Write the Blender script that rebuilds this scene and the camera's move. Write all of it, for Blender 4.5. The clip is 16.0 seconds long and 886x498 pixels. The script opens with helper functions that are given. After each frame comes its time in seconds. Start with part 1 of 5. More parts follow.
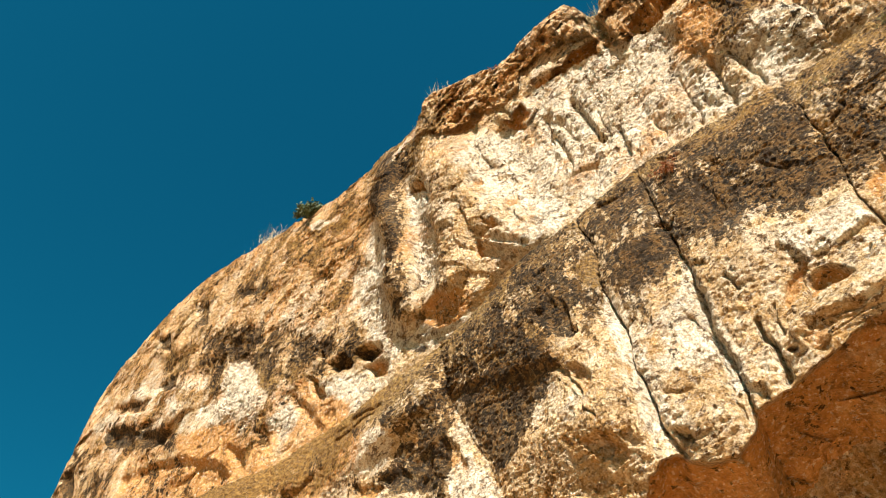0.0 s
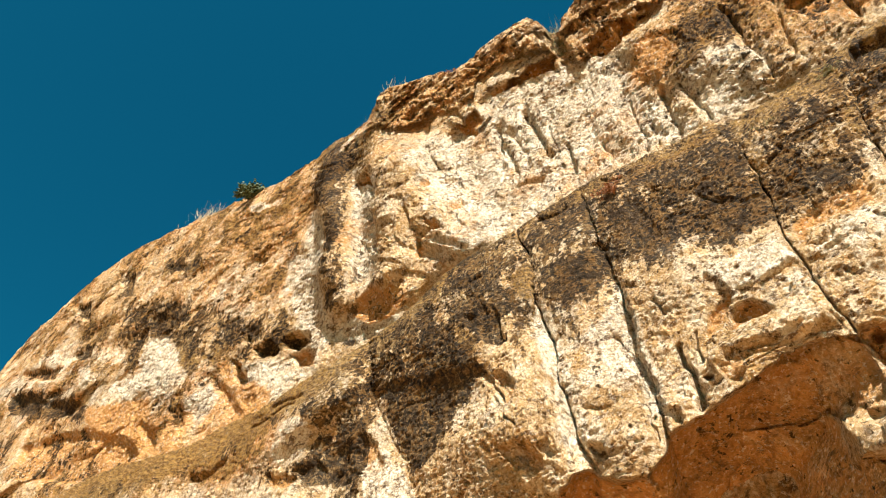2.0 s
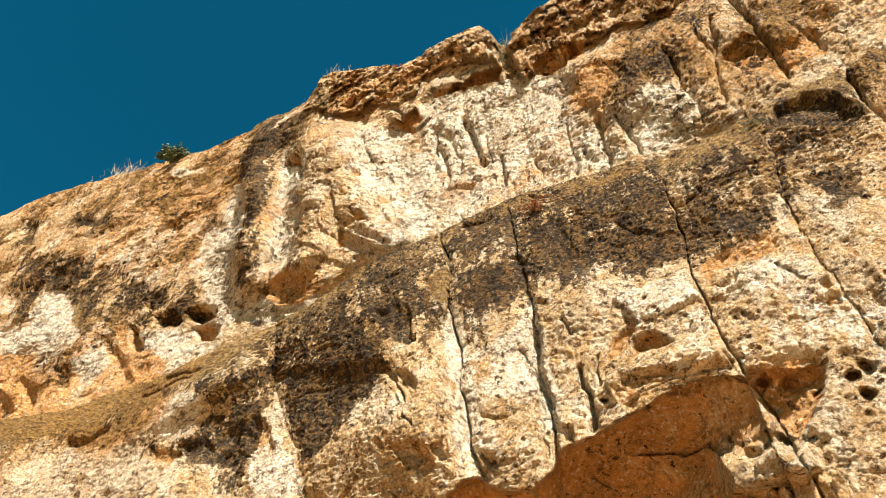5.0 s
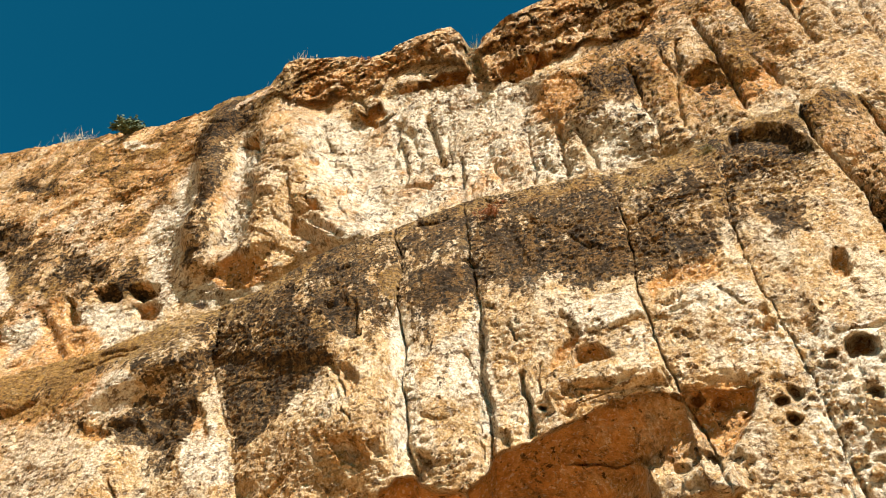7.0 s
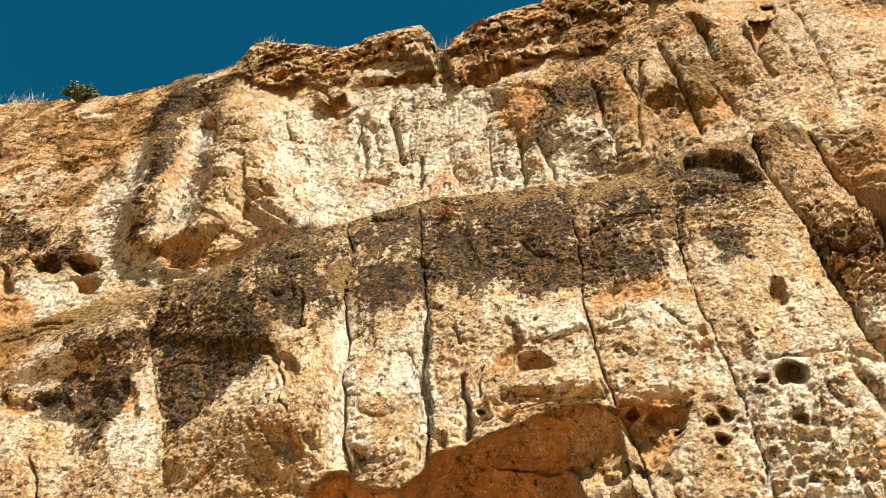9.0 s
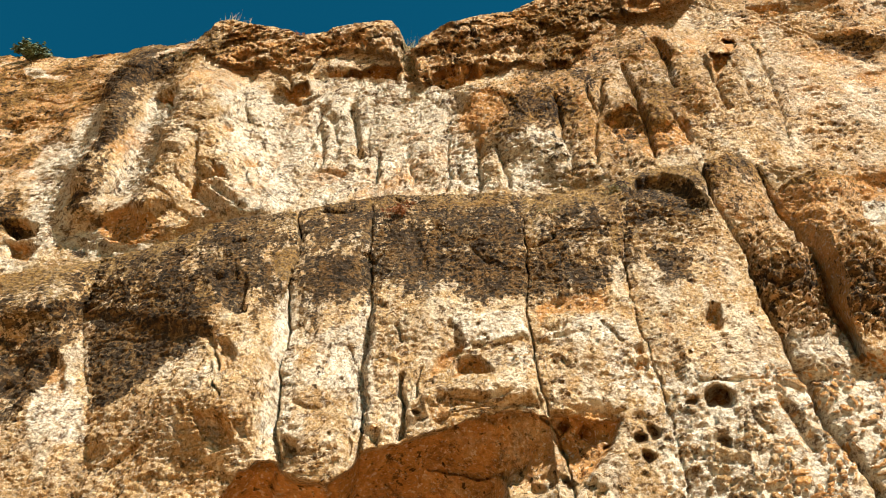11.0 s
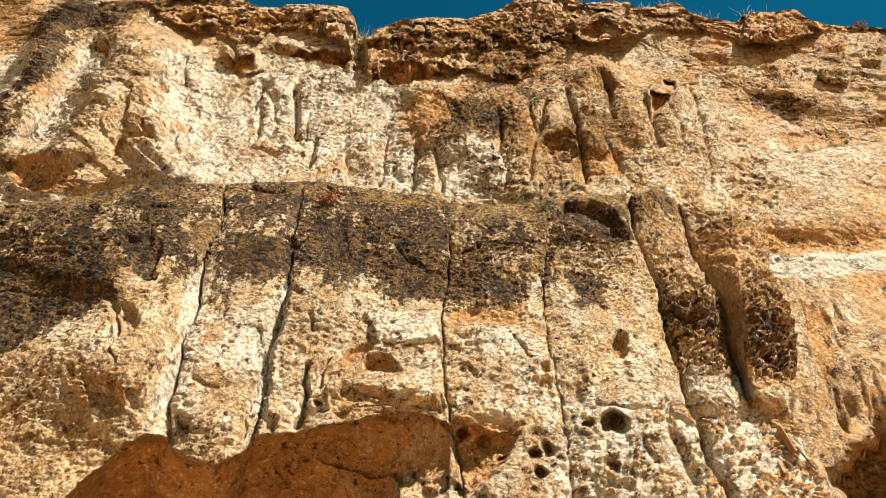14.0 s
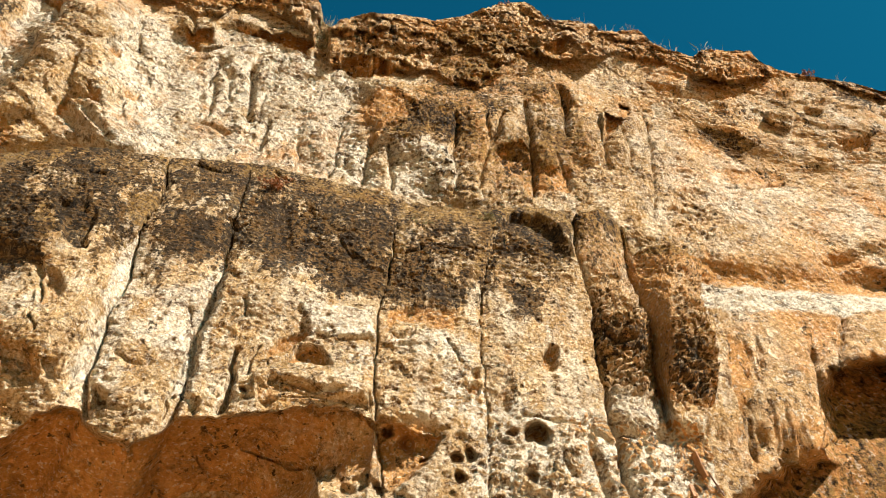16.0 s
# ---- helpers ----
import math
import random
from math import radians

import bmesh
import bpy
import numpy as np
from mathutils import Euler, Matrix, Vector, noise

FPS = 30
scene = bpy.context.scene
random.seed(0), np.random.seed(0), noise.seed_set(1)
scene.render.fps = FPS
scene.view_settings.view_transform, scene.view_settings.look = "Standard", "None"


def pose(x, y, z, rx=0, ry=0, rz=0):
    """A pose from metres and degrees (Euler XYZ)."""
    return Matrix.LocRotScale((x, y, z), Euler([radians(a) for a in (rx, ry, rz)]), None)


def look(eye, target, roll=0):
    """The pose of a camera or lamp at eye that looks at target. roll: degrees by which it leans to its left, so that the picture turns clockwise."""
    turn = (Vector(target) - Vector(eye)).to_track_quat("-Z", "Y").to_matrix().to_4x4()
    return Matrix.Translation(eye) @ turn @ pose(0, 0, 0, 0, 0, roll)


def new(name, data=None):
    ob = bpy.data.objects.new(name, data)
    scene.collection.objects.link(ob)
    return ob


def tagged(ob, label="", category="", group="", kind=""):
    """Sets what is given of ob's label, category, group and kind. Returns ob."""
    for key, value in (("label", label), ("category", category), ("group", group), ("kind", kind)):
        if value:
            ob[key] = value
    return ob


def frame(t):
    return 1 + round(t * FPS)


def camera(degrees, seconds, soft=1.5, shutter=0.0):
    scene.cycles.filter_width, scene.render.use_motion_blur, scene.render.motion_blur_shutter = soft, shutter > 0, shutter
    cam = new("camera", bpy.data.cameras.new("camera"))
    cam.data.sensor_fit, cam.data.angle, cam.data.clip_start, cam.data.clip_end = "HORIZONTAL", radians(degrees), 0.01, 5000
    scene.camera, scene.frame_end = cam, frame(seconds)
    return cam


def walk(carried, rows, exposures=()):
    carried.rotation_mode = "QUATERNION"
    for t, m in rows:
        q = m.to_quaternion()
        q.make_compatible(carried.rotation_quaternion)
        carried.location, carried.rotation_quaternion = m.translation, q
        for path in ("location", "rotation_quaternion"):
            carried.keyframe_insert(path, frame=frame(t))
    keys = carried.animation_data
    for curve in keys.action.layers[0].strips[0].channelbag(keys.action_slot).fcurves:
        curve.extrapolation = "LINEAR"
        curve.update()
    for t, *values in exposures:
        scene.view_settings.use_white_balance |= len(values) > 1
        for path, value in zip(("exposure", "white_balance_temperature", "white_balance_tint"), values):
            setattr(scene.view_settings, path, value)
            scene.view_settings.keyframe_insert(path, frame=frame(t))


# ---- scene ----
cam = camera(62.50, 16.0, soft=0.55)
# seconds, east, north, heading to the left of north, upward tilt, lean
PATH = [
    (0.0, 0.0, 0.0, 43.736, 51.291, -0.986),
    (0.5, 0.0, 0.0, 42.071, 51.237, -0.889),
    (1.0, 0.0, 0.0, 40.153, 51.207, -0.823),
    (1.5, 0.0, 0.0, 38.101, 51.183, -0.788),
    (2.0, 0.0, 0.0, 36.142, 51.157, -0.784),
    (2.5, 0.0, 0.0, 34.265, 51.118, -0.769),
    (3.0, 0.0, 0.0, 32.484, 51.074, -0.742),
    (3.5, 0.0, 0.0, 30.806, 51.031, -0.694),
    (4.0, 0.0, 0.0, 29.249, 50.992, -0.616),
    (6.5, 0.0, 0.0, 22.028, 50.845, -0.298),
    (7.0, 0.0, 0.0, 20.508, 50.820, -0.258),
    (7.5, 0.0, 0.0, 19.006, 50.794, -0.205),
    (8.0, 0.0, 0.0, 17.517, 50.768, -0.178),
    (8.5, 0.0, 0.0, 16.027, 50.763, -0.144),
    (9.0, 0.0, 0.0, 14.573, 50.761, -0.083),
    (11.5, 0.0, 0.0, 6.734, 50.706, 0.342),
    (12.0, 0.0, 0.0, 5.139, 50.683, 0.450),
    (12.5, 0.0, 0.0, 3.615, 50.680, 0.554),
    (13.0, 0.0, 0.0, 2.121, 50.693, 0.655),
    (13.5, 0.0, 0.0, 0.614, 50.724, 0.766),
    (14.0, 0.0, 0.0, -0.993, 50.756, 0.893),
    (14.5, 0.0, 0.0, -2.776, 50.784, 1.031),
    (15.0, 0.0, 0.0, -4.643, 50.816, 1.125),
    (15.5, 0.0, 0.0, -6.415, 50.851, 1.227),
    (16.0, 0.0, 0.0, -8.021, 50.877, 1.322),
]
EYE = 1.6
walk(cam, [(t, pose(x, y, EYE, 0, 0, yaw) @ pose(0, 0, 0, 90 + tilt) @ pose(0, 0, 0, 0, 0, lean)) for t, x, y, yaw, tilt, lean in PATH],
     exposures=[(0.0, 1.50), (4.0, 1.46), (8.0, 1.38), (12.0, 1.30), (16.0, 1.29)])

# ---- light ----
SUN_WAY = Vector((0.50, -0.55, 0.67)).normalized()
world = bpy.data.worlds.new("sky")
scene.world = world
world.use_nodes = True
wn, wl = world.node_tree.nodes, world.node_tree.links
sky = wn.new("ShaderNodeTexSky")
sky.sky_type, sky.sun_disc = "NISHITA", False
sky.sun_elevation = math.asin(SUN_WAY.z)
sky.sun_rotation = math.atan2(SUN_WAY.x, SUN_WAY.y)
sky.altitude, sky.air_density, sky.dust_density, sky.ozone_density = 600, 1.3, 1.2, 1.6
tint = wn.new("ShaderNodeMix")
tint.data_type, tint.blend_type = "RGBA", "MULTIPLY"
tint.inputs["Factor"].default_value = 1.0
wl.new(sky.outputs["Color"], tint.inputs["A"])
tint.inputs["B"].default_value = (0.03, 0.62, 0.68, 1)
wl.new(tint.outputs["Result"], wn["Background"].inputs["Color"])
wn["Background"].inputs["Strength"].default_value = 0.043

sun = new("sun", bpy.data.lights.new("sun", "SUN"))
sun.data.energy, sun.data.angle, sun.data.color = 5.0, radians(0.53), (1.0, 0.955, 0.89)
sun.matrix_world = look((30, -22, 40), Vector((30, -22, 40)) - SUN_WAY)


# ---- noise ----
def lattice(ix, iz, seed):
    """A random number from 0 to 1 for each cell of a square lattice."""
    h = (ix.astype(np.int64) * 374761393 + iz.astype(np.int64) * 668265263 + seed * 982451653) & 0xFFFFFFFF
    h = ((h ^ (h >> 13)) * 1274126177) & 0xFFFFFFFF
    h = ((h ^ (h >> 16)) * 2246822519) & 0xFFFFFFFF
    return ((h ^ (h >> 15)) & 0xFFFFFF) / float(0x1000000)


def soft_noise(x, z, seed=0):
    ix, iz = np.floor(x), np.floor(z)
    fx, fz = x - ix, z - iz
    fx, fz = fx * fx * fx * (fx * (fx * 6 - 15) + 10), fz * fz * fz * (fz * (fz * 6 - 15) + 10)
    a, b = lattice(ix, iz, seed), lattice(ix + 1, iz, seed)
    c, d = lattice(ix, iz + 1, seed), lattice(ix + 1, iz + 1, seed)
    return (a + (b - a) * fx + (c - a) * fz + (a - b - c + d) * fx * fz) * 2 - 1


def fractal(x, z, octaves=4, seed=0, gain=0.5, ridged=False):
    total, size, weight = 0.0, 1.0, 0.0
    for k in range(octaves):
        n = soft_noise(x, z, seed + 17 * k)
        total = total + size * ((1 - 2 * np.abs(n)) if ridged else n)
        weight += size
        size *= gain
        x, z = 1.6 * x + 1.2 * z + 7.3, 1.6 * z - 1.2 * x + 3.1
    return total / weight


def cells(x, z, seed=0):
    """Distance to the nearest point and to the second nearest, and a random number for the nearest cell."""
    ix, iz = np.floor(x), np.floor(z)
    first, second, mark = np.full(x.shape, 9.0), np.full(x.shape, 9.0), np.zeros(x.shape)
    for dx in (-1, 0, 1):
        for dz in (-1, 0, 1):
            px = ix + dx + lattice(ix + dx, iz + dz, seed)
            pz = iz + dz + lattice(ix + dx, iz + dz, seed + 5)
            d = np.hypot(px - x, pz - z)
            near = d < first
            second = np.where(near, first, np.minimum(second, d))
            mark = np.where(near, lattice(ix + dx, iz + dz, seed + 9), mark)
            first = np.where(near, d, first)
    return first, second, mark


def ramp(v, a, b):
    t = np.clip((v - a) / (b - a), 0, 1)
    return t * t * (3 - 2 * t)


def terrace(v, edge):
    """Flat steps with steep risers."""
    low = np.floor(v)
    return low + ramp(v - low, 1 - edge, 1.0)


def along(v, table):
    """A smooth curve through pairs of numbers."""
    xs, ys = np.array(table, float).T
    return np.interp(v, xs, ys)


def away(x, z, line):
    """Distance from a line of points."""
    best = np.full(x.shape, 99.0)
    for (ax, az), (bx, bz) in zip(line, line[1:]):
        t = np.clip(((x - ax) * (bx - ax) + (z - az) * (bz - az)) / ((bx - ax) ** 2 + (bz - az) ** 2), 0, 1)
        best = np.minimum(best, np.hypot(x - ax - t * (bx - ax), z - az - t * (bz - az)))
    return best


def blob(x, z, cx, cz, rx, rz, turn=0.0, hard=2.0):
    """1 in the middle of an oval patch, 0 outside."""
    c, s = math.cos(radians(turn)), math.sin(radians(turn))
    u, v = ((x - cx) * c + (z - cz) * s) / rx, ((z - cz) * c - (x - cx) * s) / rz
    return np.exp(-((u * u + v * v) ** (hard / 2)))


def facets(x, z, seed=0):
    """Broken stone: every cell is a flat chip with a tilt of its own."""
    ix, iz = np.floor(x), np.floor(z)
    first, second, chip = np.full(x.shape, 9.0), np.full(x.shape, 9.0), np.zeros(x.shape)
    for dx in (-1, 0, 1):
        for dz in (-1, 0, 1):
            cx, cz = ix + dx, iz + dz
            ox, oz = x - cx - lattice(cx, cz, seed), z - cz - lattice(cx, cz, seed + 5)
            d = np.abs(ox) * 0.5 + np.hypot(ox, oz)
            near = d < first
            second = np.where(near, first, np.minimum(second, d))
            tilt = lattice(cx, cz, seed + 9)
            chip = np.where(near, (tilt - 0.5) * 1.2 + 1.5 * ox * (lattice(cx, cz, seed + 11) - 0.5) + 1.8 * oz * (tilt - 0.35), chip)
            first = np.where(near, d, first)
    seam = ramp(second - first, 0.0, 0.22)
    return chip * seam, seam


class Face:
    """A sheet of rock: how far its large forms (form) and its relief (relief) stand out from a plane, and its stains,
    some of them painted shade.
    """

    def __init__(self, x, z):
        self.x, self.z = x, z
        self.wx = x + 0.07 * soft_noise(x * 2.1, z * 2.1, 301) + 0.035 * soft_noise(x * 6, z * 6, 302)
        self.wz = z + 0.07 * soft_noise(x * 2.1, z * 2.1, 303) + 0.035 * soft_noise(x * 6, z * 6, 304)
        self.mottle = 1 + 1.3 * fractal(x * 1.1, z * 0.8, 5, 305, 0.65)
        self.form, self.relief = np.zeros_like(x), np.zeros_like(x)
        self.stains = {k: np.zeros_like(x) for k in ("crust", "ochre", "pale", "lichen")}

    def near(self, points, pad):
        xs, zs = np.array(points, float).T
        return np.nonzero((self.x > xs.min() - pad) & (self.x < xs.max() + pad) & (self.z > zs.min() - pad) & (self.z < zs.max() + pad))

    def inside(self, points, soft):
        """The cells of a patch, and 1 well inside its outline falling to 0 outside."""
        at = self.near(points, soft + 0.15)
        x, z = self.wx[at], self.wz[at]
        within = np.zeros(x.shape, bool)
        for (ax, az), (bx, bz) in zip(points, points[1:] + points[:1]):
            if az != bz:
                within ^= ((az > z) != (bz > z)) & (x < (bx - ax) * (z - az) / (bz - az) + ax)
        d = away(x, z, points + points[:1]) * np.where(within, 1, -1)
        return at, ramp(d, -soft, soft)

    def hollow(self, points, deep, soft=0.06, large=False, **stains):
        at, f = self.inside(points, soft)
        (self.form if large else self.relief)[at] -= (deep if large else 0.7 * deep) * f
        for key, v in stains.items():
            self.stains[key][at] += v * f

    def stain(self, points, soft=0.2, **stains):
        at, f = self.inside(points, soft)
        for key, v in stains.items():
            self.stains[key][at] += v * f * (self.mottle[at] if v > 0 else 1)

    def groove(self, points, deep, wide, flare=0.25):
        at = self.near(points, 6 * wide)
        d = away(self.wx[at], self.wz[at], points)
        self.relief[at] *= 1 - 0.75 * np.exp(-(d / (2.2 * wide)) ** 4)
        self.relief[at] -= deep * (np.exp(-(d / wide) ** 2) + flare * np.exp(-(d / (3.5 * wide)) ** 2))

    def streak(self, points, wide, **stains):
        at = self.near(points, 3 * wide)
        d = away(self.wx[at], self.wz[at], points)
        for key, v in stains.items():
            self.stains[key][at] += v * np.exp(-(d / wide) ** 2)

    def hole(self, cx, cz, rx, rz, deep, **stains):
        at = self.near([(cx, cz)], 2 * max(rx, rz))
        f = np.exp(-np.hypot((self.wx[at] - cx) / rx, (self.wz[at] - cz) / rz) ** 4)
        self.form[at] -= deep * f
        for key, v in stains.items():
            self.stains[key][at] += v * f

    def bump(self, cx, cz, rx, rz, high, turn=0.0, hard=2.0, large=True):
        at = self.near([(cx, cz)], 2.6 * max(rx, rz))
        (self.form if large else self.relief)[at] += high * blob(self.x[at], self.z[at], cx, cz, rx, rz, turn, hard)

    def ridge(self, points, wide, high):
        at = self.near(points, 3 * wide)
        self.form[at] += high * np.exp(-(away(self.x[at], self.z[at], points) / wide) ** 2)

    def weather(self, scale, amount, seed):
        """Grain of the worn stone at several sizes: spalled steps, ragged pockets, slits and grit."""
        x, z, r = self.x * scale, self.z * scale, self.relief
        amount = amount / scale
        wx, wz = 0.45 * fractal(x * 1.3, z * 1.3, 3, seed + 1), 0.45 * fractal(x * 1.3, z * 1.3, 3, seed + 2)
        patch = fractal(x * 0.35, z * 0.35, 3, seed + 4)
        r += amount * 0.10 * fractal(x * 0.8, z * 0.8, 3, seed)
        # flakes broken away in steps
        n = 3.4 * fractal(x * 0.50 + wx, z * 0.85 + wz, 5, seed + 3, 0.52)
        r += amount * 0.040 * terrace(n, 0.16) * ramp(patch, -0.45, 0.25)
        n = 3.6 * fractal(x * 1.7 + wx, z * 2.7 + wz, 4, seed + 5, 0.55)
        r += amount * 0.015 * terrace(n, 0.22) * ramp(fractal(x * 0.7, z * 0.7, 2, seed + 6), -0.45, 0.15)
        # ragged pockets, and slits along the bedding
        for sx, sz, deep, low, k in ((1.5, 2.3, 0.045, 0.32, 11), (3.6, 5.0, 0.032, 0.29, 12), (7.5, 9.5, 0.018, 0.24, 13)):
            n = fractal(x * sx + sx * 0.35 * wx, z * sz + sz * 0.35 * wz, 4, seed + k, 0.58)
            r -= amount * deep * ramp(n, low, low + 0.14) * ramp(fractal(x * 0.55, z * 0.55, 3, seed + k + 20), -0.25, 0.30)
        slit = fractal(x * 1.2 + wx, z * 5.2 + wz, 4, seed + 51, ridged=True)
        r -= amount * 0.034 * ramp(slit, 0.42, 0.70) * ramp(fractal(x * 0.6, z * 0.6, 2, seed + 52), -0.1, 0.4)
        # grit
        r += amount * (0.026 * fractal(x * 5.0, z * 6.5, 3, seed + 61, 0.70) + 0.024 * fractal(x * 11, z * 14, 2, seed + 62, 0.8, True) + 0.018 * fractal(x * 22, z * 25, 1, seed + 63))


# ---- materials ----
def node_material(name):
    mat = bpy.data.materials.new(name)
    mat.use_nodes = True
    return mat, mat.node_tree.nodes, mat.node_tree.links


def rock_material(name, grain):
    """Cream limestone with ochre iron stains, pale fresh patches, brown lichen and a black crust, which also carry
    painted light and shade. grain: how fine its texture is.
    """
    mat, n, l = node_material(name)
    bsdf = n["Principled BSDF"]
    bsdf.inputs["Roughness"].default_value = 0.92
    bsdf.inputs["Specular IOR Level"].default_value = 0.15
    size = n.new("ShaderNodeVectorMath")
    size.operation = "SCALE"
    size.inputs["Scale"].default_value = grain
    l.new(n.new("ShaderNodeTexCoord").outputs["Object"], size.inputs[0])
    place = size.outputs["Vector"]

    def speck(scale, detail=6.0, rough=0.6, stretch=None):
        tex = n.new("ShaderNodeTexNoise")
        tex.inputs["Scale"].default_value, tex.inputs["Detail"].default_value, tex.inputs["Roughness"].default_value = scale, detail, rough
        if stretch:
            m = n.new("ShaderNodeMapping")
            m.inputs["Scale"].default_value = stretch
            l.new(place, m.inputs["Vector"])
            l.new(m.outputs["Vector"], tex.inputs["Vector"])
        else:
            l.new(place, tex.inputs["Vector"])
        return tex.outputs["Fac"]

    def calc(op, a, b=0.0, c=0.0):
        m = n.new("ShaderNodeMath")
        m.operation = op
        for k, v in enumerate((a, b, c)):
            if isinstance(v, (int, float)):
                m.inputs[k].default_value = v
            else:
                l.new(v, m.inputs[k])
        return m.outputs["Value"]

    def edge(v, a, b):
        m = n.new("ShaderNodeMapRange")
        m.interpolation_type = "SMOOTHSTEP"
        l.new(v, m.inputs["Value"])
        m.inputs["From Min"].default_value, m.inputs["From Max"].default_value = a, b
        return m.outputs["Result"]

    def blend(fac, a, b):
        m = n.new("ShaderNodeMix")
        m.data_type = "RGBA"
        if isinstance(fac, (int, float)):
            m.inputs["Factor"].default_value = fac
        else:
            l.new(fac, m.inputs["Factor"])
        for key, v in (("A", a), ("B", b)):
            if isinstance(v, tuple):
                m.inputs[key].default_value = (*v, 1)
            else:
                l.new(v, m.inputs[key])
        return m.outputs["Result"]

    def stain(name):
        a = n.new("ShaderNodeAttribute")
        a.attribute_name = name
        return a.outputs["Fac"]

    big, mid, fine, grit = speck(0.7, 5), speck(2.6, 7, 0.68), speck(10, 6, 0.72), speck(27, 4, 0.7)
    streak, wash = speck(2.4, 6, 0.65, (2.4, 2.4, 0.40)), speck(1.1, 8, 0.70, (1.6, 1.6, 0.75))
    dots, flecks = speck(1.0, 5, 0.68, (11, 11, 17)), speck(13, 4, 0.7)
    clump = edge(speck(2.8, 5, 0.65), 0.44, 0.58)
    rough = edge(speck(1.0, 5, 0.6), 0.42, 0.60)
    colour = blend(edge(mid, 0.34, 0.66), (0.54, 0.305, 0.105), (0.73, 0.52, 0.28))
    colour = blend(calc("MULTIPLY", edge(big, 0.47, 0.66), 0.55), colour, (0.52, 0.31, 0.12))
    colour = blend(calc("MULTIPLY", edge(wash, 0.48, 0.62), 0.65), colour, (0.83, 0.71, 0.52))
    colour = blend(calc("MULTIPLY", edge(streak, 0.55, 0.66), 0.55), colour, (0.43, 0.22, 0.065))
    # fresh pale stone; also paints the sunlight on one chamfer
    f = edge(calc("ADD", stain("pale"), calc("MULTIPLY", calc("SUBTRACT", mid, 0.5), 1.4)), 0.22, 0.75)
    colour = blend(calc("MULTIPLY", f, 0.92), colour, blend(edge(fine, 0.36, 0.56), (0.64, 0.455, 0.255), (0.87, 0.775, 0.60)))
    # iron stain, and the painted shade of undersides and hollows
    f = edge(calc("ADD", stain("ochre"), calc("MULTIPLY", calc("SUBTRACT", mid, 0.5), 1.5)), 0.28, 0.80)
    iron = blend(edge(fine, 0.36, 0.62), (0.54, 0.215, 0.042), (0.74, 0.37, 0.110))
    colour = blend(calc("MULTIPLY", f, 0.88), colour, iron)
    bare = calc("MULTIPLY_ADD", f, -0.62, 1.0)
    # grain: shade of small pits painted as dark pockets and dots; grit, light chips
    shaded_pocket = calc("MULTIPLY", edge(speck(1.0, 6, 0.70, (5.5, 5.5, 9.0)), 0.545, 0.580), edge(speck(1.6, 4, 0.6), 0.38, 0.54))
    colour = blend(calc("MULTIPLY", edge(flecks, 0.56, 0.62), 0.65), colour, (0.88, 0.78, 0.60))
    colour = blend(calc("MULTIPLY", edge(dots, 0.55, 0.62), calc("MULTIPLY", calc("MULTIPLY_ADD", rough, 0.40, 0.22), clump)), colour, (0.13, 0.056, 0.015))
    stipple = calc("MULTIPLY", edge(speck(1.0, 8, 0.82, (9, 9, 15)), 0.515, 0.555), edge(speck(1.9, 5, 0.65), 0.42, 0.56))
    colour = blend(calc("MULTIPLY", calc("MULTIPLY", stipple, 0.66), bare), colour, blend(edge(grit, 0.4, 0.6), (0.22, 0.10, 0.028), (0.46, 0.25, 0.085)))
    colour = blend(calc("MULTIPLY", calc("MULTIPLY", shaded_pocket, 0.84), bare), colour, (0.095, 0.040, 0.012))
    salt = speck(21, 3, 0.75)
    colour = blend(calc("MULTIPLY", calc("MULTIPLY", edge(salt, 0.53, 0.60), 0.50), bare), colour, (0.24, 0.125, 0.042))
    colour = blend(calc("MULTIPLY", calc("MULTIPLY", edge(salt, 0.46, 0.38), 0.34), bare), colour, (0.92, 0.82, 0.64))
    # brown and golden lichen, which also carries some painted shade
    f = edge(calc("ADD", stain("lichen"), calc("ADD", calc("MULTIPLY", calc("SUBTRACT", fine, 0.5), 2.6), calc("MULTIPLY", calc("SUBTRACT", mid, 0.5), 1.2))), 0.36, 0.62)
    moss = blend(edge(dots, 0.42, 0.58), (0.085, 0.042, 0.011), (0.33, 0.180, 0.040))
    colour = blend(calc("MULTIPLY", f, 0.86), colour, moss)
    # black crust, speckled with bare stone; also the painted shade of pits
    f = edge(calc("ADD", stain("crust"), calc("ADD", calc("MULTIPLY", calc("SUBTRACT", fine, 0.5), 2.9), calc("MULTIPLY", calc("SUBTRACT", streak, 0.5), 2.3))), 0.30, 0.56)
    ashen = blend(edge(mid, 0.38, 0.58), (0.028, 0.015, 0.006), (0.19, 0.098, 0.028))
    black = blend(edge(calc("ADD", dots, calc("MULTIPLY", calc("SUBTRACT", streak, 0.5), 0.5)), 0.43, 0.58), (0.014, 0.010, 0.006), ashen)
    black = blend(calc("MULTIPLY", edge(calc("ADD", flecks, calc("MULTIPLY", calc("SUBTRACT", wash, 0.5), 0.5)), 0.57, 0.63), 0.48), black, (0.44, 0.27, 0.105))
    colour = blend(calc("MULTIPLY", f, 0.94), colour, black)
    l.new(colour, bsdf.inputs["Base Color"])
    height = calc("MULTIPLY", fine, calc("MULTIPLY_ADD", rough, 0.09, 0.105))
    for layer, deep in ((grit, 0.055), (salt, -0.040), (shaded_pocket, -0.045), (stipple, -0.014), (calc("MULTIPLY", edge(dots, 0.50, 0.60), clump), -0.022)):
        height = calc("MULTIPLY_ADD", layer, deep, height)
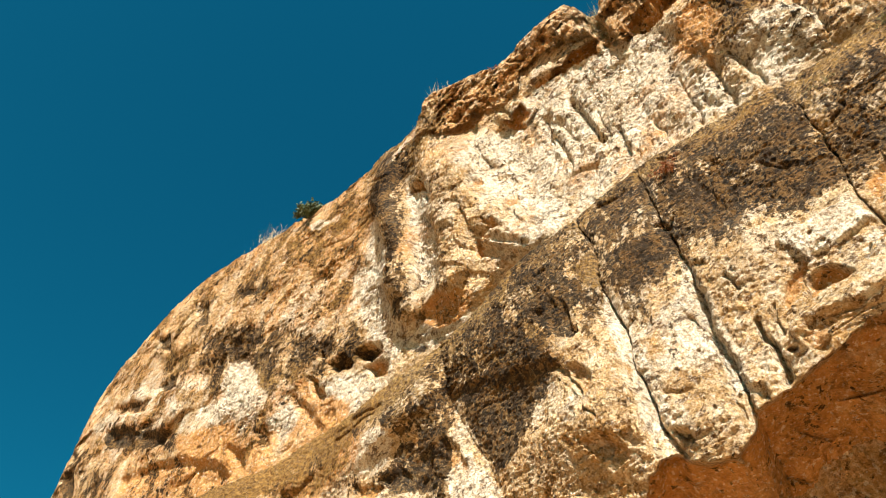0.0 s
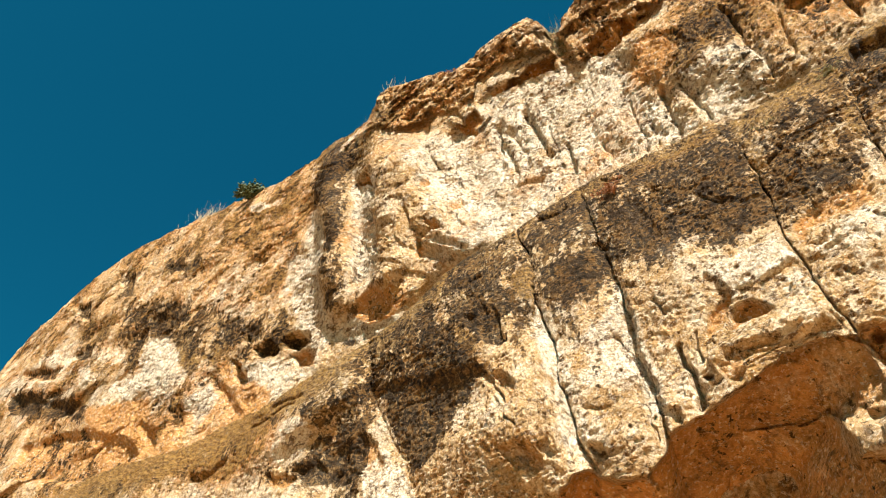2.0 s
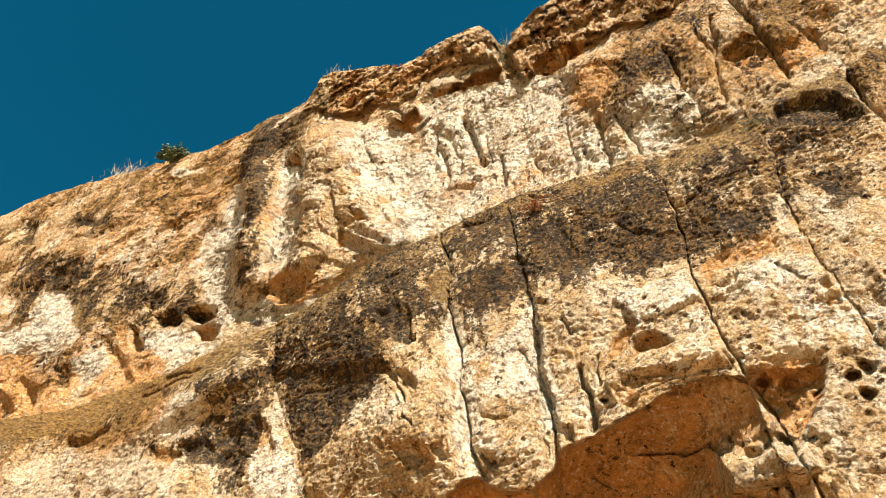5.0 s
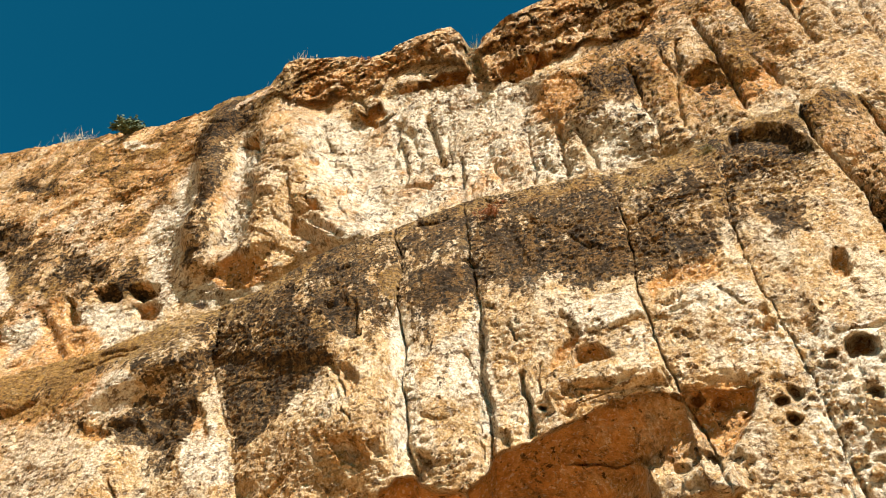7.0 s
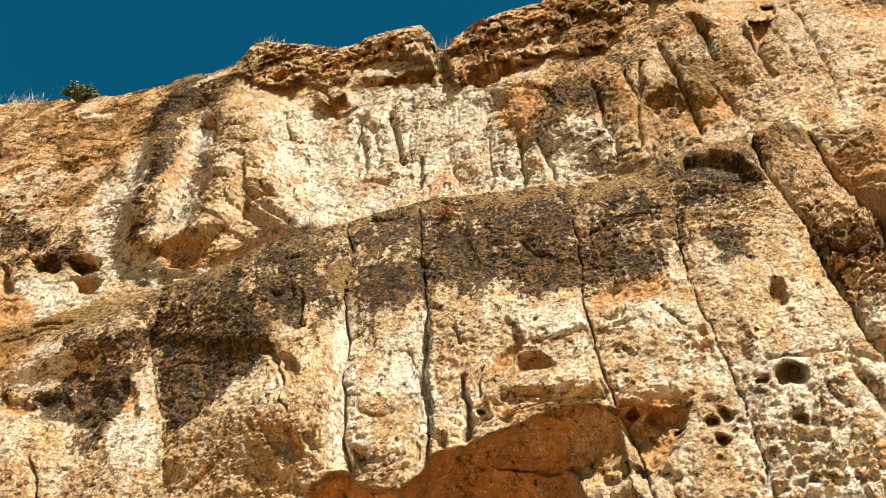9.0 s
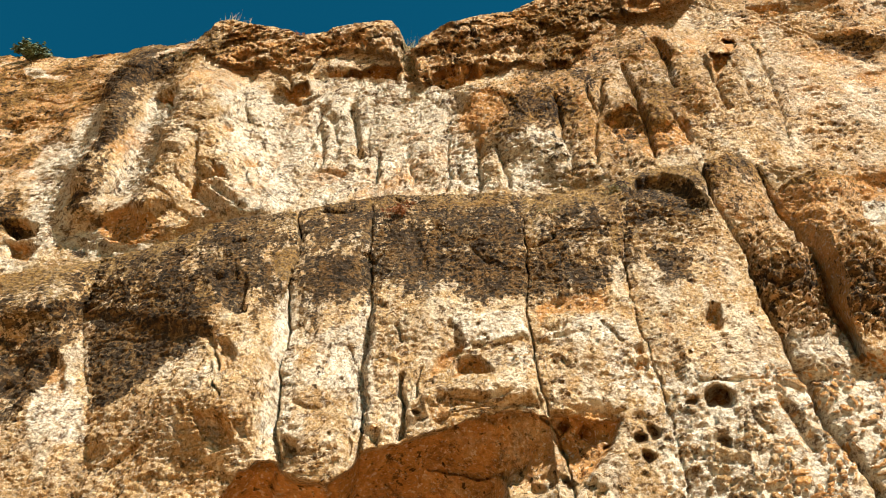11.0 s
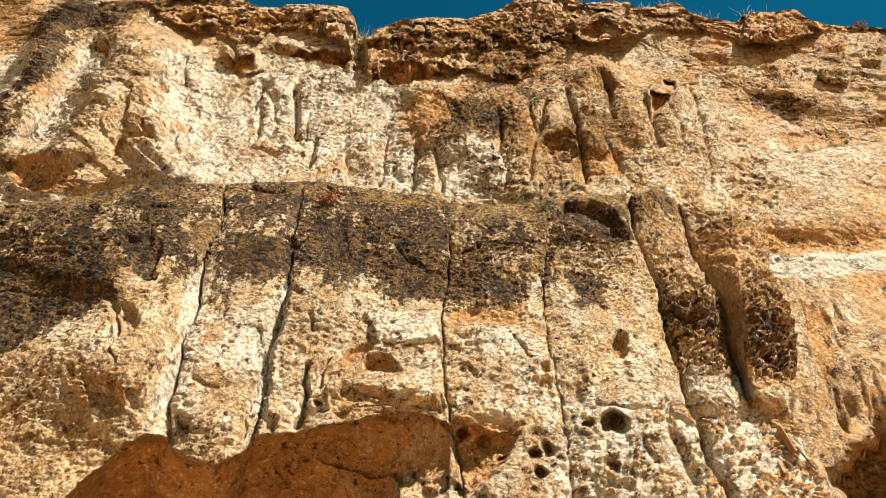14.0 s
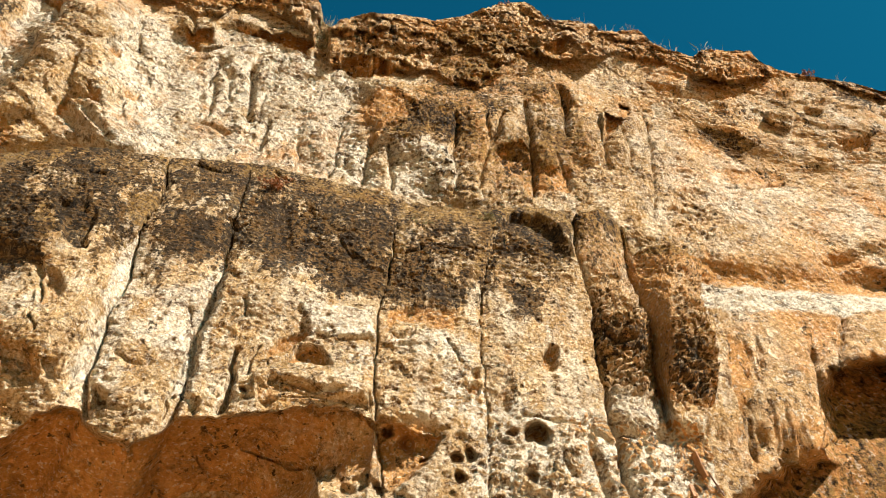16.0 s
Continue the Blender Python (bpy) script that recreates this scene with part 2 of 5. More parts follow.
    bump = n.new("ShaderNodeBump")
    bump.inputs["Strength"].default_value, bump.inputs["Distance"].default_value = 1.0, 1.0 / grain
    l.new(height, bump.inputs["Height"])
    l.new(bump.outputs["Normal"], bsdf.inputs["Normal"])
    return mat


def plain_material(name, dark, light, scale=6.0, rough=0.9, bump=0.02):
    mat, n, l = node_material(name)
    bsdf = n["Principled BSDF"]
    bsdf.inputs["Roughness"].default_value = rough
    tex, mix, b = n.new("ShaderNodeTexNoise"), n.new("ShaderNodeMix"), n.new("ShaderNodeBump")
    tex.inputs["Scale"].default_value, tex.inputs["Detail"].default_value = scale, 8
    l.new(n.new("ShaderNodeTexCoord").outputs["Object"], tex.inputs["Vector"])
    mix.data_type = "RGBA"
    mix.inputs["A"].default_value, mix.inputs["B"].default_value = (*dark, 1), (*light, 1)
    l.new(tex.outputs["Fac"], mix.inputs["Factor"])
    l.new(mix.outputs["Result"], bsdf.inputs["Base Color"])
    b.inputs["Distance"].default_value = bump
    l.new(tex.outputs["Fac"], b.inputs["Height"])
    l.new(b.outputs["Normal"], bsdf.inputs["Normal"])
    return mat


ROCK = rock_material("limestone", 1.0)
# texture enlarged so that it still shows at the camera's distance
HIGH_ROCK = rock_material("coarse_limestone", 0.62)
SOIL = plain_material("dry_soil", (0.31, 0.16, 0.057), (0.50, 0.29, 0.12), 0.6)


# ---- sheets of rock ----
def thing(name, label, category, kind="", group=""):
    return tagged(new(name), label, category, group, kind)


def under(ob, parent):
    ob.parent = parent
    return ob


def sheet(pieces, x, y, z, stains, piece, keep, parent, material):
    """Meshes from one grid of places: piece numbers the mesh that each face belongs to, keep says which faces are built."""
    rows, cols = x.shape
    index = np.arange(rows * cols).reshape(rows, cols)
    quads = np.stack([index[:-1, :-1], index[:-1, 1:], index[1:, 1:], index[1:, :-1]], -1)
    points = np.stack([x, y, z], -1).reshape(-1, 3)
    made = []
    for number, (name, label) in enumerate(pieces):
        faces = quads[(piece == number) & keep].reshape(-1, 4)
        if not len(faces):
            continue
        used, inverse = np.unique(faces, return_inverse=True)
        inverse = inverse.reshape(-1, 4)
        me = bpy.data.meshes.new(name)
        me.vertices.add(len(used))
        me.vertices.foreach_set("co", points[used].astype(np.float32).ravel())
        me.loops.add(faces.size)
        me.loops.foreach_set("vertex_index", inverse.astype(np.int32).ravel())
        me.polygons.add(len(faces))
        me.polygons.foreach_set("loop_start", np.arange(0, faces.size, 4, dtype=np.int32))
        me.polygons.foreach_set("use_smooth", np.ones(len(faces), bool))
        for key, field in stains.items():
            me.attributes.new(key, "FLOAT", "POINT").data.foreach_set("value", field.ravel()[used].astype(np.float32))
        me.update(calc_edges=True)
        me.materials.append(material)
        ob = under(new(name, me), parent)
        if label:
            tagged(ob, label)
        made.append(ob)
    return made


def steps(*spans):
    """Grid lines: spans of (from, to, spacing)."""
    out = [np.arange(a, b - 1e-6, d) for a, b, d in spans]
    return np.concatenate(out + [[spans[-1][1]]])


def grid(xs, top, up, back):
    """A sheet's grid: rows up the face to the top edge, then rows running back over the top."""
    x = np.tile(xs, (len(up) + len(back), 1))
    smooth = np.convolve(np.pad(top, 60, mode="edge"), np.hanning(123)[1:-1] / np.hanning(123).sum(), "valid")
    lift = ramp(up, 0.78, 1.0)[:, None]
    z = np.concatenate([up[:, None] * (smooth + (top - smooth) * lift), np.tile(top, (len(back), 1))])
    behind = np.concatenate([np.zeros(len(up)), back])[:, None] + 0 * x
    return x, z, behind


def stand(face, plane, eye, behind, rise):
    """Places of a sheet: large forms grow from the plane towards the camera, to keep their place in its view, the
    relief straight out.
    """
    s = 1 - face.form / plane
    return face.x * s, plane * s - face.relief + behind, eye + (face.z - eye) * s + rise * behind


# ---- the lower buttress: a bulging wall split by upright joints, with a cave under it ----
RIM = [(-24, 14.6), (-19.53, 14.48), (-15.26, 13.53), (-13.3, 13.42), (-11.95, 13.39), (-10.7, 13.55), (-9.12, 13.63), (-8.37, 13.76), (-7.44, 14.12), (-6.52, 14.48), (-5.83, 14.51), (-5.07, 14.56), (-4.58, 14.54), (-3.9, 14.74), (-3.08, 14.76), (-2.25, 14.79), (-1.38, 14.68), (-0.51, 14.49), (0.23, 14.28), (0.96, 14.19), (1.81, 14.16), (2.43, 14.34), (3.07, 14.62), (3.58, 14.65), (3.96, 14.57), (4.14, 14.5), (4.25, 14.68), (4.79, 14.97), (5.19, 14.63), (5.25, 14.4),
       (5.27, 13.6), (5.32, 13.51), (5.43, 13.59), (5.94, 13.91), (6.2, 13.92), (6.53, 13.72), (6.76, 13.51), (6.9, 13.2), (8, 12.9)]
JOINTS = [
    [(-9.0, 15.5), (-8.59, 12.03), (-8.28, 11.35), (-7.96, 10.57), (-7.57, 9.84), (-7.26, 9.06), (-6.95, 8.25), (-7.1, 7.5), (-7.0, 0)],
    [(-4.56, 15.5), (-4.56, 14.48), (-4.36, 13.59), (-4.31, 13.02), (-4.38, 12.64), (-4.4, 12.19), (-4.27, 11.64), (-4.11, 10.91), (-4.12, 10.48), (-4.13, 9.94), (-4.06, 9.58), (-4.02, 8.99), (-4.02, 8.71), (-3.82, 8.17), (-3.7, 7.6), (-3.6, 0)],
    [(-2.9, 15.5), (-2.75, 12.73), (-2.7, 12.14), (-2.67, 11.75), (-2.63, 11.04), (-2.63, 10.34), (-2.67, 9.81), (-2.62, 9.45), (-2.57, 8.77), (-2.59, 8.19), (-2.5, 7.4), (-2.4, 0)],
    [(0.32, 15.5), (0.3, 12.59), (0.26, 12.07), (0.2, 11.2), (0.13, 10.69), (0.18, 10.28), (0.19, 9.65), (0.24, 8.95), (0.33, 8.43), (0.42, 7.94), (0.52, 7.3), (0.6, 6), (0.7, 0)],
    [(2.2, 15.5), (2.28, 13), (2.12, 12.44), (2.05, 11.93), (1.98, 11.3), (1.98, 10.72), (1.95, 10.31), (2.01, 9.93), (2.02, 9.32), (2.06, 8.88), (2.04, 8.34), (2.01, 7.84), (1.97, 7.38), (2.0, 6), (2.0, 0)],
    [(4.05, 15.5), (4.1, 14.52), (4.13, 14.15), (4.1, 13.56), (4.1, 12.83), (4.18, 12.17), (4.14, 11.53), (4.09, 10.8), (4.08, 10.12), (4.08, 9.5), (4.06, 8.93), (4.09, 8.4), (4.12, 7.9), (4.3, 7), (4.4, 0)],
    [(5.24, 15.5), (5.16, 13.6), (5.15, 12.86), (5.12, 12.02), (5.22, 11.42), (5.18, 10.83), (5.08, 10.28), (5.09, 9.65), (5.04, 9.11), (5.0, 8.4), (4.9, 0)],
]
SIDE = [(6.85, 15.5), (6.76, 13.51), (6.65, 12.81), (6.47, 11.95), (6.39, 11.17), (6.38, 10.61), (6.17, 10.05), (5.91, 9.64), (5.66, 9.03), (5.6, 8.2), (5.7, 7.0), (6.0, 0)]
DEPTHS = (0.05, 0.24, 0.12, 0.28, 0.18, 0.36, 0.16)
WIDTHS = (0.05, 0.020, 0.010, 0.013, 0.010, 0.028, 0.028)
PROUD = (0.08, 0.22, -0.02, 0.06, 0.0, -0.06, -0.30, -0.35)
FADE = (11.5, 16.0, 12.3, 12.9, 12.9, 16.0, 16.0)
ROUND = (0.30, 0.16, 0.20, 0.06, 0.06, 0.10, 0.12, 0.0)
CAVE = [(-24, 5.5), (-9, 6.0), (-7, 6.3), (-5.0, 6.9), (-4.75, 7.4), (-4.5, 7.9), (-4.2, 8.15), (-3.85, 8.1), (-3.68, 7.9), (-3.5, 7.72), (-3.3, 7.66), (-3.02, 7.68), (-2.75, 7.82), (-2.64, 7.95), (-2.55, 8.12), (-2.1, 8.22), (-1.55, 8.33), (-1.08, 8.42), (-0.61, 8.64), (-0.28, 8.7), (0.08, 8.55), (0.29, 8.51), (0.36, 8.59), (0.6, 8.52), (0.99, 8.46), (1.35, 8.36),
        (1.6, 7.6), (2.2, 6.6), (3, 6.2), (8, 6.0)]


def joint_x(line, z):
    """Where a joint crosses each height, a little ragged."""
    line = sorted(((h, v) for v, h in line))
    return along(z, line) + 0.030 * soft_noise(z * 3.3, z * 0 + line[0][1] * 7, 3) + 0.012 * soft_noise(z * 11, z * 0 + line[0][1] * 3, 4)


def buttress(x, z):
    f = Face(x, z)
    top = along(x, RIM)
    lines = [joint_x(j, z) for j in JOINTS]
    edges = [np.full_like(x, -12.5)] + lines + [joint_x(SIDE, z)]
    slab = sum((x > g).astype(int) for g in lines)
    left, right = np.choose(slab, edges[:-1]), np.choose(slab, edges[1:])
    u = np.clip((x - left) / np.maximum(right - left, 0.1), 0, 1)
    pick = lambda values: np.choose(slab, [np.full_like(x, v) for v in values])
    f.form += (PROUD[1] - PROUD[0]) * (ramp(x, lines[0] - 0.20, lines[0] + 0.40) - (x > lines[0]))
    f.form += pick(PROUD) + pick(ROUND) * (1 - np.abs(2 * u - 1) ** 3.0)
    f.form += np.where(slab == 0, (PROUD[1] - PROUD[0]) * ramp(z, 11.0, 12.6) * np.exp(-((lines[0] - x) / 1.8) ** 2), 0)
    f.form += 0.20 * fractal(x * 0.35, z * 0.35, 2, 11)
    f.form -= (0.28 - 0.2 * (slab >= 6)) * np.maximum(0, z - top + 1.15 + 0.2 * fractal(x * 0.9, z * 0.5, 2, 12)) ** 2
    f.form += 0.16 * (slab == 3) * ramp(z, 12.0, 11.0) * ramp(x, left, left + 0.10) * (1 - ramp(u, 0.3, 0.9))
    # the great bulge and the masses below it
    f.bump(-6.2, 12.8, 1.9, 1.5, 0.16)
    f.bump(-5.0, 9.5, 1.0, 1.2, 0.50)
    f.form -= 0.15 * np.maximum(0, 9.6 - z) * (slab <= 1) * np.where(slab == 1, 1 - u ** 5, 1)
    f.bump(-10.5, 12.3, 1.7, 0.8, 0.35, 20)
    f.bump(-9.3, 10.1, 0.6, 1.2, -0.35, 10)
    f.bump(-10.7, 9.2, 0.9, 1.4, 0.3)
    f.bump(-3.3, 8.5, 0.75, 0.6, 0.20)
    f.bump(-0.7, 9.05, 1.1, 0.35, 0.16, 8, 3)
    f.hollow([(-8.35, 11.82), (-8.06, 11.91), (-6.96, 11.48), (-5.82, 11.18), (-5.62, 10.74), (-5.86, 10.52), (-6.17, 10.19), (-6.36, 9.84), (-6.79, 9.62), (-7.04, 9.37), (-7.13, 9.04), (-7.36, 9.43), (-7.74, 10.25)], 0.11, 0.20, True, ochre=0.05)
    # chamfer along the right edge of the bulge's slab, facing the sun
    f.form -= np.where(slab == 1, 0.24 * ramp(x, right - 0.42, right) * ramp(z, 12.4, 11.6), 0)
    # pillars
    flank = joint_x([(6.14, 15.5), (6.14, 13.96), (6.14, 13.25), (5.80, 12.31), (5.64, 11.5), (5.54, 10.76), (5.30, 9.92), (5.19, 9.2), (5.4, 8.4), (5.4, 0)], z)
    f.form += ramp(z, 8.7, 9.5) * np.where(slab == 7, -0.30 + 0.62 * np.clip((x - left) / np.maximum(flank - left, 0.15), 0, 1) - 0.35 * ramp(x, flank, flank + 0.9), 0)
    f.form += ramp(z, 8.7, 9.5) * np.where(slab == 6, 0.15 * (1 - u) - 0.25 * u ** 3, 0)
    f.form -= 0.20 * ramp(z, 9.3, 8.7) * (slab >= 6)

    amount = 1.0 + 0.65 * (slab >= 6) * ramp(z, 9.2, 9.8) - 0.45 * (slab == 7) * ramp(x, flank + 0.05, flank - 0.1) - 0.30 * (slab == 2) * ramp(z, 9.2, 10.0)
    amount = amount - 0.55 * ramp(z, 9.6, 9.0) * ramp(x, 2.4, 3.4)
    f.weather(1.0, 0.78 * amount, 400)
    # hollows, ledges, panels; ochre and crust in some hollows paint in their shade
    f.hollow([(2.47, 13.95), (2.67, 14.27), (3.31, 14.42), (3.73, 14.21), (3.97, 13.63), (3.98, 13.17), (3.65, 12.97), (3.32, 13.16), (2.81, 13.57), (2.52, 13.7)], 0.42, 0.05, crust=0.5)
    f.hollow([(3.09, 10.39), (3.23, 10.57), (3.37, 10.51), (3.35, 10.14), (3.27, 10), (3.1, 10.02)], 0.30, 0.04, ochre=0.7)
    f.hollow([(0.18, 10.69), (0.44, 11), (1.05, 11.13), (1.61, 11.15), (1.58, 10.63), (1.26, 10.66), (0.86, 10.7), (0.46, 10.63), (0.27, 10.33)], 0.12, 0.10, ochre=0.75, crust=-0.4)
    f.hollow([(0.39, 10.35), (0.82, 10.47), (0.7, 10.24), (0.4, 10.2)], 0.14, 0.04, ochre=0.4)
    f.hollow([(-1.25, 9.58), (-1.15, 9.78), (-0.93, 9.89), (-0.66, 9.74), (-0.44, 9.48), (-0.73, 9.47), (-1.17, 9.51)], 0.34, 0.04, ochre=0.9)
    f.hollow([(-1.37, 10.03), (-1.03, 10.19), (-0.96, 10.04), (-1.16, 9.86), (-1.31, 9.71), (-1.56, 9.56), (-1.52, 9.81)], 0.20, 0.04, ochre=0.7)
    f.hollow([(-1.17, 10.81), (-0.64, 10.83), (-0.04, 10.71), (0.11, 10.14), (-0.35, 10.03), (-0.83, 10.12), (-0.99, 9.96)], -0.14, 0.06, pale=0.9, crust=-0.6, lichen=-0.5)
    f.hollow([(-1.65, 9.18), (-1.24, 9.31), (-0.7, 9.27), (-0.16, 9.21), (0.18, 8.94), (0.07, 8.69), (-0.29, 8.81), (-0.82, 8.87), (-1.14, 8.76), (-1.45, 8.6)], -0.14, 0.06)
    f.hollow([(-1.51, 8.93), (-1.31, 9.15), (-0.77, 9.05), (-0.47, 8.87), (-0.52, 8.8), (-0.87, 8.85), (-1.17, 8.76), (-1.27, 8.53), (-1.47, 8.65)], 0.24, 0.05, ochre=0.5)
    f.hollow([(1.8, 9.71), (1.94, 9.79), (1.97, 9.58), (1.87, 9.49)], 0.18, 0.03, ochre=0.7)
    f.hollow([(1.7, 9.37), (1.98, 9.44), (1.94, 9.2), (1.76, 9.21)], 0.20, 0.03, ochre=0.7)
    f.hollow([(2.35, 10.35), (2.5, 10.27), (2.44, 9.81), (2.46, 9.39), (2.37, 8.9), (2.25, 8.99), (2.3, 9.73)], 0.09, 0.10, ochre=0.45)
    f.hollow([(0.44, 8.44), (0.95, 8.56), (1.38, 8.46), (1.21, 8.19), (1.02, 7.82), (0.83, 7.52), (0.59, 7.45), (0.45, 7.85)], 0.22, 0.10, ochre=0.7)
    f.hollow([(-3.93, 8.54), (-3.67, 8.5), (-3.61, 8.28), (-3.82, 8.31)], 0.35, 0.04)
    # flat inset whose shade is put into its ochre
    f.hollow([(-5.61, 10.94), (-5.29, 10.18), (-5.1, 10.27), (-5.02, 10.52), (-5.31, 10.97)], 0.22, 0.05, ochre=0.5)
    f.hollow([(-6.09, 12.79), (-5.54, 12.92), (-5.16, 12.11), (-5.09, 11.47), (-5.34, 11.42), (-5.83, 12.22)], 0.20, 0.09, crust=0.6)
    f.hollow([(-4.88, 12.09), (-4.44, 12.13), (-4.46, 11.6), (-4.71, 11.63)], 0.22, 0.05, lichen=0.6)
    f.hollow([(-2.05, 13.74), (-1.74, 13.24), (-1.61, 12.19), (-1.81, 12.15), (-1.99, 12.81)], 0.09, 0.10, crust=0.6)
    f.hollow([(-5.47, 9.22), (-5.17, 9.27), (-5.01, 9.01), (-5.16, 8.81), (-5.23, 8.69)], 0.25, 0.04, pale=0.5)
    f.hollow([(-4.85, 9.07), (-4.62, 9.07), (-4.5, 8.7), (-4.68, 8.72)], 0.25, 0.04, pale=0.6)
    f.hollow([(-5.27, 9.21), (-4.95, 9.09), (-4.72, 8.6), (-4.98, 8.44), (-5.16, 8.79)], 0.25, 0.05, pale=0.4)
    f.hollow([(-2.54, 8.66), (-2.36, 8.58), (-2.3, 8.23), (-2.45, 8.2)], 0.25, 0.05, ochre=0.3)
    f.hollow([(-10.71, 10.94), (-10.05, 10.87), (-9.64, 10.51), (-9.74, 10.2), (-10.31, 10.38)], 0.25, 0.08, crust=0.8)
    f.hollow([(-8.75, 11.02), (-8.19, 10.48), (-8.12, 9.94), (-8.51, 9.77), (-8.9, 10.63)], 0.20, 0.08, ochre=0.6, crust=-0.5)
    f.hollow([(-11.62, 11.2), (-10.85, 10.97), (-10.56, 10.63), (-10.9, 10.56), (-11.45, 10.88)], 0.20, 0.06, ochre=0.5)
    # rough knobs on the pillars
    for k, (cx, cz) in enumerate([(4.35, 11.12), (4.71, 11.04), (4.92, 10.79), (4.39, 10.43), (4.68, 10.35), (4.2, 10.54), (5.78, 10.79), (6.05, 10.43), (5.76, 10.12), (5.49, 10.27), (6.31, 12.4), (6.42, 13.29)]):
        f.bump(cx, cz, 0.20 + 0.04 * (k % 3), 0.16, 0.13, 20 * k, 2.5, False)
        f.groove([(cx - 0.25, cz - 0.18), (cx + 0.02, cz - 0.22), (cx + 0.25, cz - 0.14)], 0.07, 0.05)
    # honeycomb weathering
    comb = ramp(z, 9.5, 8.7) * ramp(x, 2.3, 3.0) + ramp(z, 9.4, 8.4) * ramp(x, 1.5, 2.1) + blob(x, z, 0.0, 9.45, 0.22, 0.4, 0, 4) + 0.9 * blob(x, z, 1.65, 9.3, 0.3, 0.5)
    comb = np.clip(comb * (0.85 + 1.1 * fractal(x * 1.3, z * 1.3, 2, 71)), 0, 1.2)
    first, second, mark = cells(f.wx * 6.5 + 0.9 * soft_noise(x * 5, z * 5, 18), f.wz * 9.0 + 0.9 * soft_noise(x * 5, z * 5, 19), 35)
    knob = ramp(second - first, 0.10, 0.30) * ramp(mark + 0.25 * fractal(x * 1.5, z * 1.5, 2, 72), 0.38, 0.50)
    f.relief += comb * (0.055 * knob - 0.02)
    f.stains["pale"] += comb * (1.7 - 2.3 * knob)
    f.stains["crust"] -= 0.6 * comb
    f.stains["ochre"] += comb * (1.25 * knob - 0.4) * ramp(x, 2.4, 4.4)
    f.stains["lichen"] += comb * (ramp(x, 2.0, 4.2) * 1.2 * knob - 1.0)
    # crumbling knobs of the pillars
    first, second, mark = cells(f.wx * 4.2 + 0.8 * soft_noise(x * 3, z * 3, 21), f.wz * 5.6 + 0.8 * soft_noise(x * 3, z * 3, 22), 36)
    crumble = (slab >= 6) * ramp(z, 9.2, 9.9) * ramp(z, 13.4, 11.2) * (1 - (slab == 7) * ramp(x, flank + 0.1, flank - 0.05))
    f.relief += crumble * (0.16 * ramp(second - first, 0.0, 0.45) - 0.10 + 0.06 * (mark - 0.5))
    # joints
    for line, deep, wide, fade in zip(lines, DEPTHS, WIDTHS, FADE):
        d = np.abs(x - line)
        wide = wide * (1.0 + 0.45 * soft_noise(z * 2.1, z * 0 + deep * 57, 8))
        deep = deep * (0.65 + 0.35 * soft_noise(z * 1.3, z * 0 + deep * 31, 6)) * (1 - 0.8 * (along(x, CAVE) > z) * (x < -1)) * (1 - ramp(z, 9.2, 8.8) * (x > 4.7)) * (1 - 0.9 * ramp(z, fade - 0.4, fade + 0.3))
        f.relief -= deep * np.exp(-(d / wide) ** 2) + 0.06 * deep * np.exp(-(d / (4 * wide)) ** 2)
    # cracks
    f.groove([(-3.01, 10.41), (-2.83, 9.78), (-2.79, 9.3), (-2.78, 8.96), (-2.77, 8.52), (-2.72, 8.17)], 0.08, 0.022)
    f.groove([(-2.18, 10.84), (-2.06, 10.65), (-2.03, 10.42)], 0.12, 0.025)
    f.groove([(-1.98, 9.67), (-1.99, 9.19), (-1.98, 8.74), (-2.02, 8.4)], 0.26, 0.055)
    f.groove([(-1.65, 9.73), (-1.71, 9.35), (-1.74, 9.17)], 0.12, 0.03)
    f.groove([(-5.69, 11.12), (-5.32, 10.26), (-5.33, 9.93), (-5.2, 9.51)], 0.12, 0.03)
    f.groove([(-6.1, 13.82), (-5.88, 13.82), (-5.62, 13.78)], 0.16, 0.045)
    f.groove([(-3.96, 14.53), (-3.67, 14.51), (-3.41, 14.43), (-3.27, 14.48)], 0.18, 0.04)
    f.groove([(-2.34, 14.66), (-2.19, 14.5), (-1.72, 14.49)], 0.12, 0.03)
    f.groove([(0.78, 12.69), (0.57, 12.44), (0.34, 12.51)], 0.09, 0.025)
    f.groove([(-0.76, 12.63), (-0.63, 12.4), (-0.47, 12.17)], 0.05, 0.03)
    f.groove([(-1.47, 13.64), (-1.32, 13.56)], 0.12, 0.03)
    f.groove([(-2.98, 12.86), (-2.81, 12.63), (-2.72, 12.6), (-2.63, 12.76)], 0.12, 0.03)
    f.groove([(-3.63, 8.48), (-3.48, 8.63), (-3.32, 8.79), (-3.06, 8.87)], 0.05, 0.03)
    f.groove([(-3.52, 8.41), (-3.33, 8.55), (-3.11, 8.69), (-2.9, 8.74)], 0.05, 0.03)
    f.groove([(-3.71, 8.6), (-3.6, 8.74), (-3.36, 8.89)], 0.05, 0.03)
    f.groove([(-3.78, 9.26), (-3.57, 9.15), (-3.35, 9.13), (-3.24, 9.17)], 0.10, 0.03)
    f.groove([(3.75, 8.35), (3.76, 7.96), (3.76, 7.58)], 0.18, 0.09)
    f.groove([(-1.14, 8.76), (-0.81, 8.86), (-0.29, 8.82), (0.16, 8.7)], 0.10, 0.03)
    f.groove([(-1.15, 9.07), (-0.65, 8.94), (-0.31, 8.99)], 0.08, 0.03)
    f.groove([(0.12, 9.05), (0.22, 8.52), (0.31, 8.32)], 0.05, 0.02)
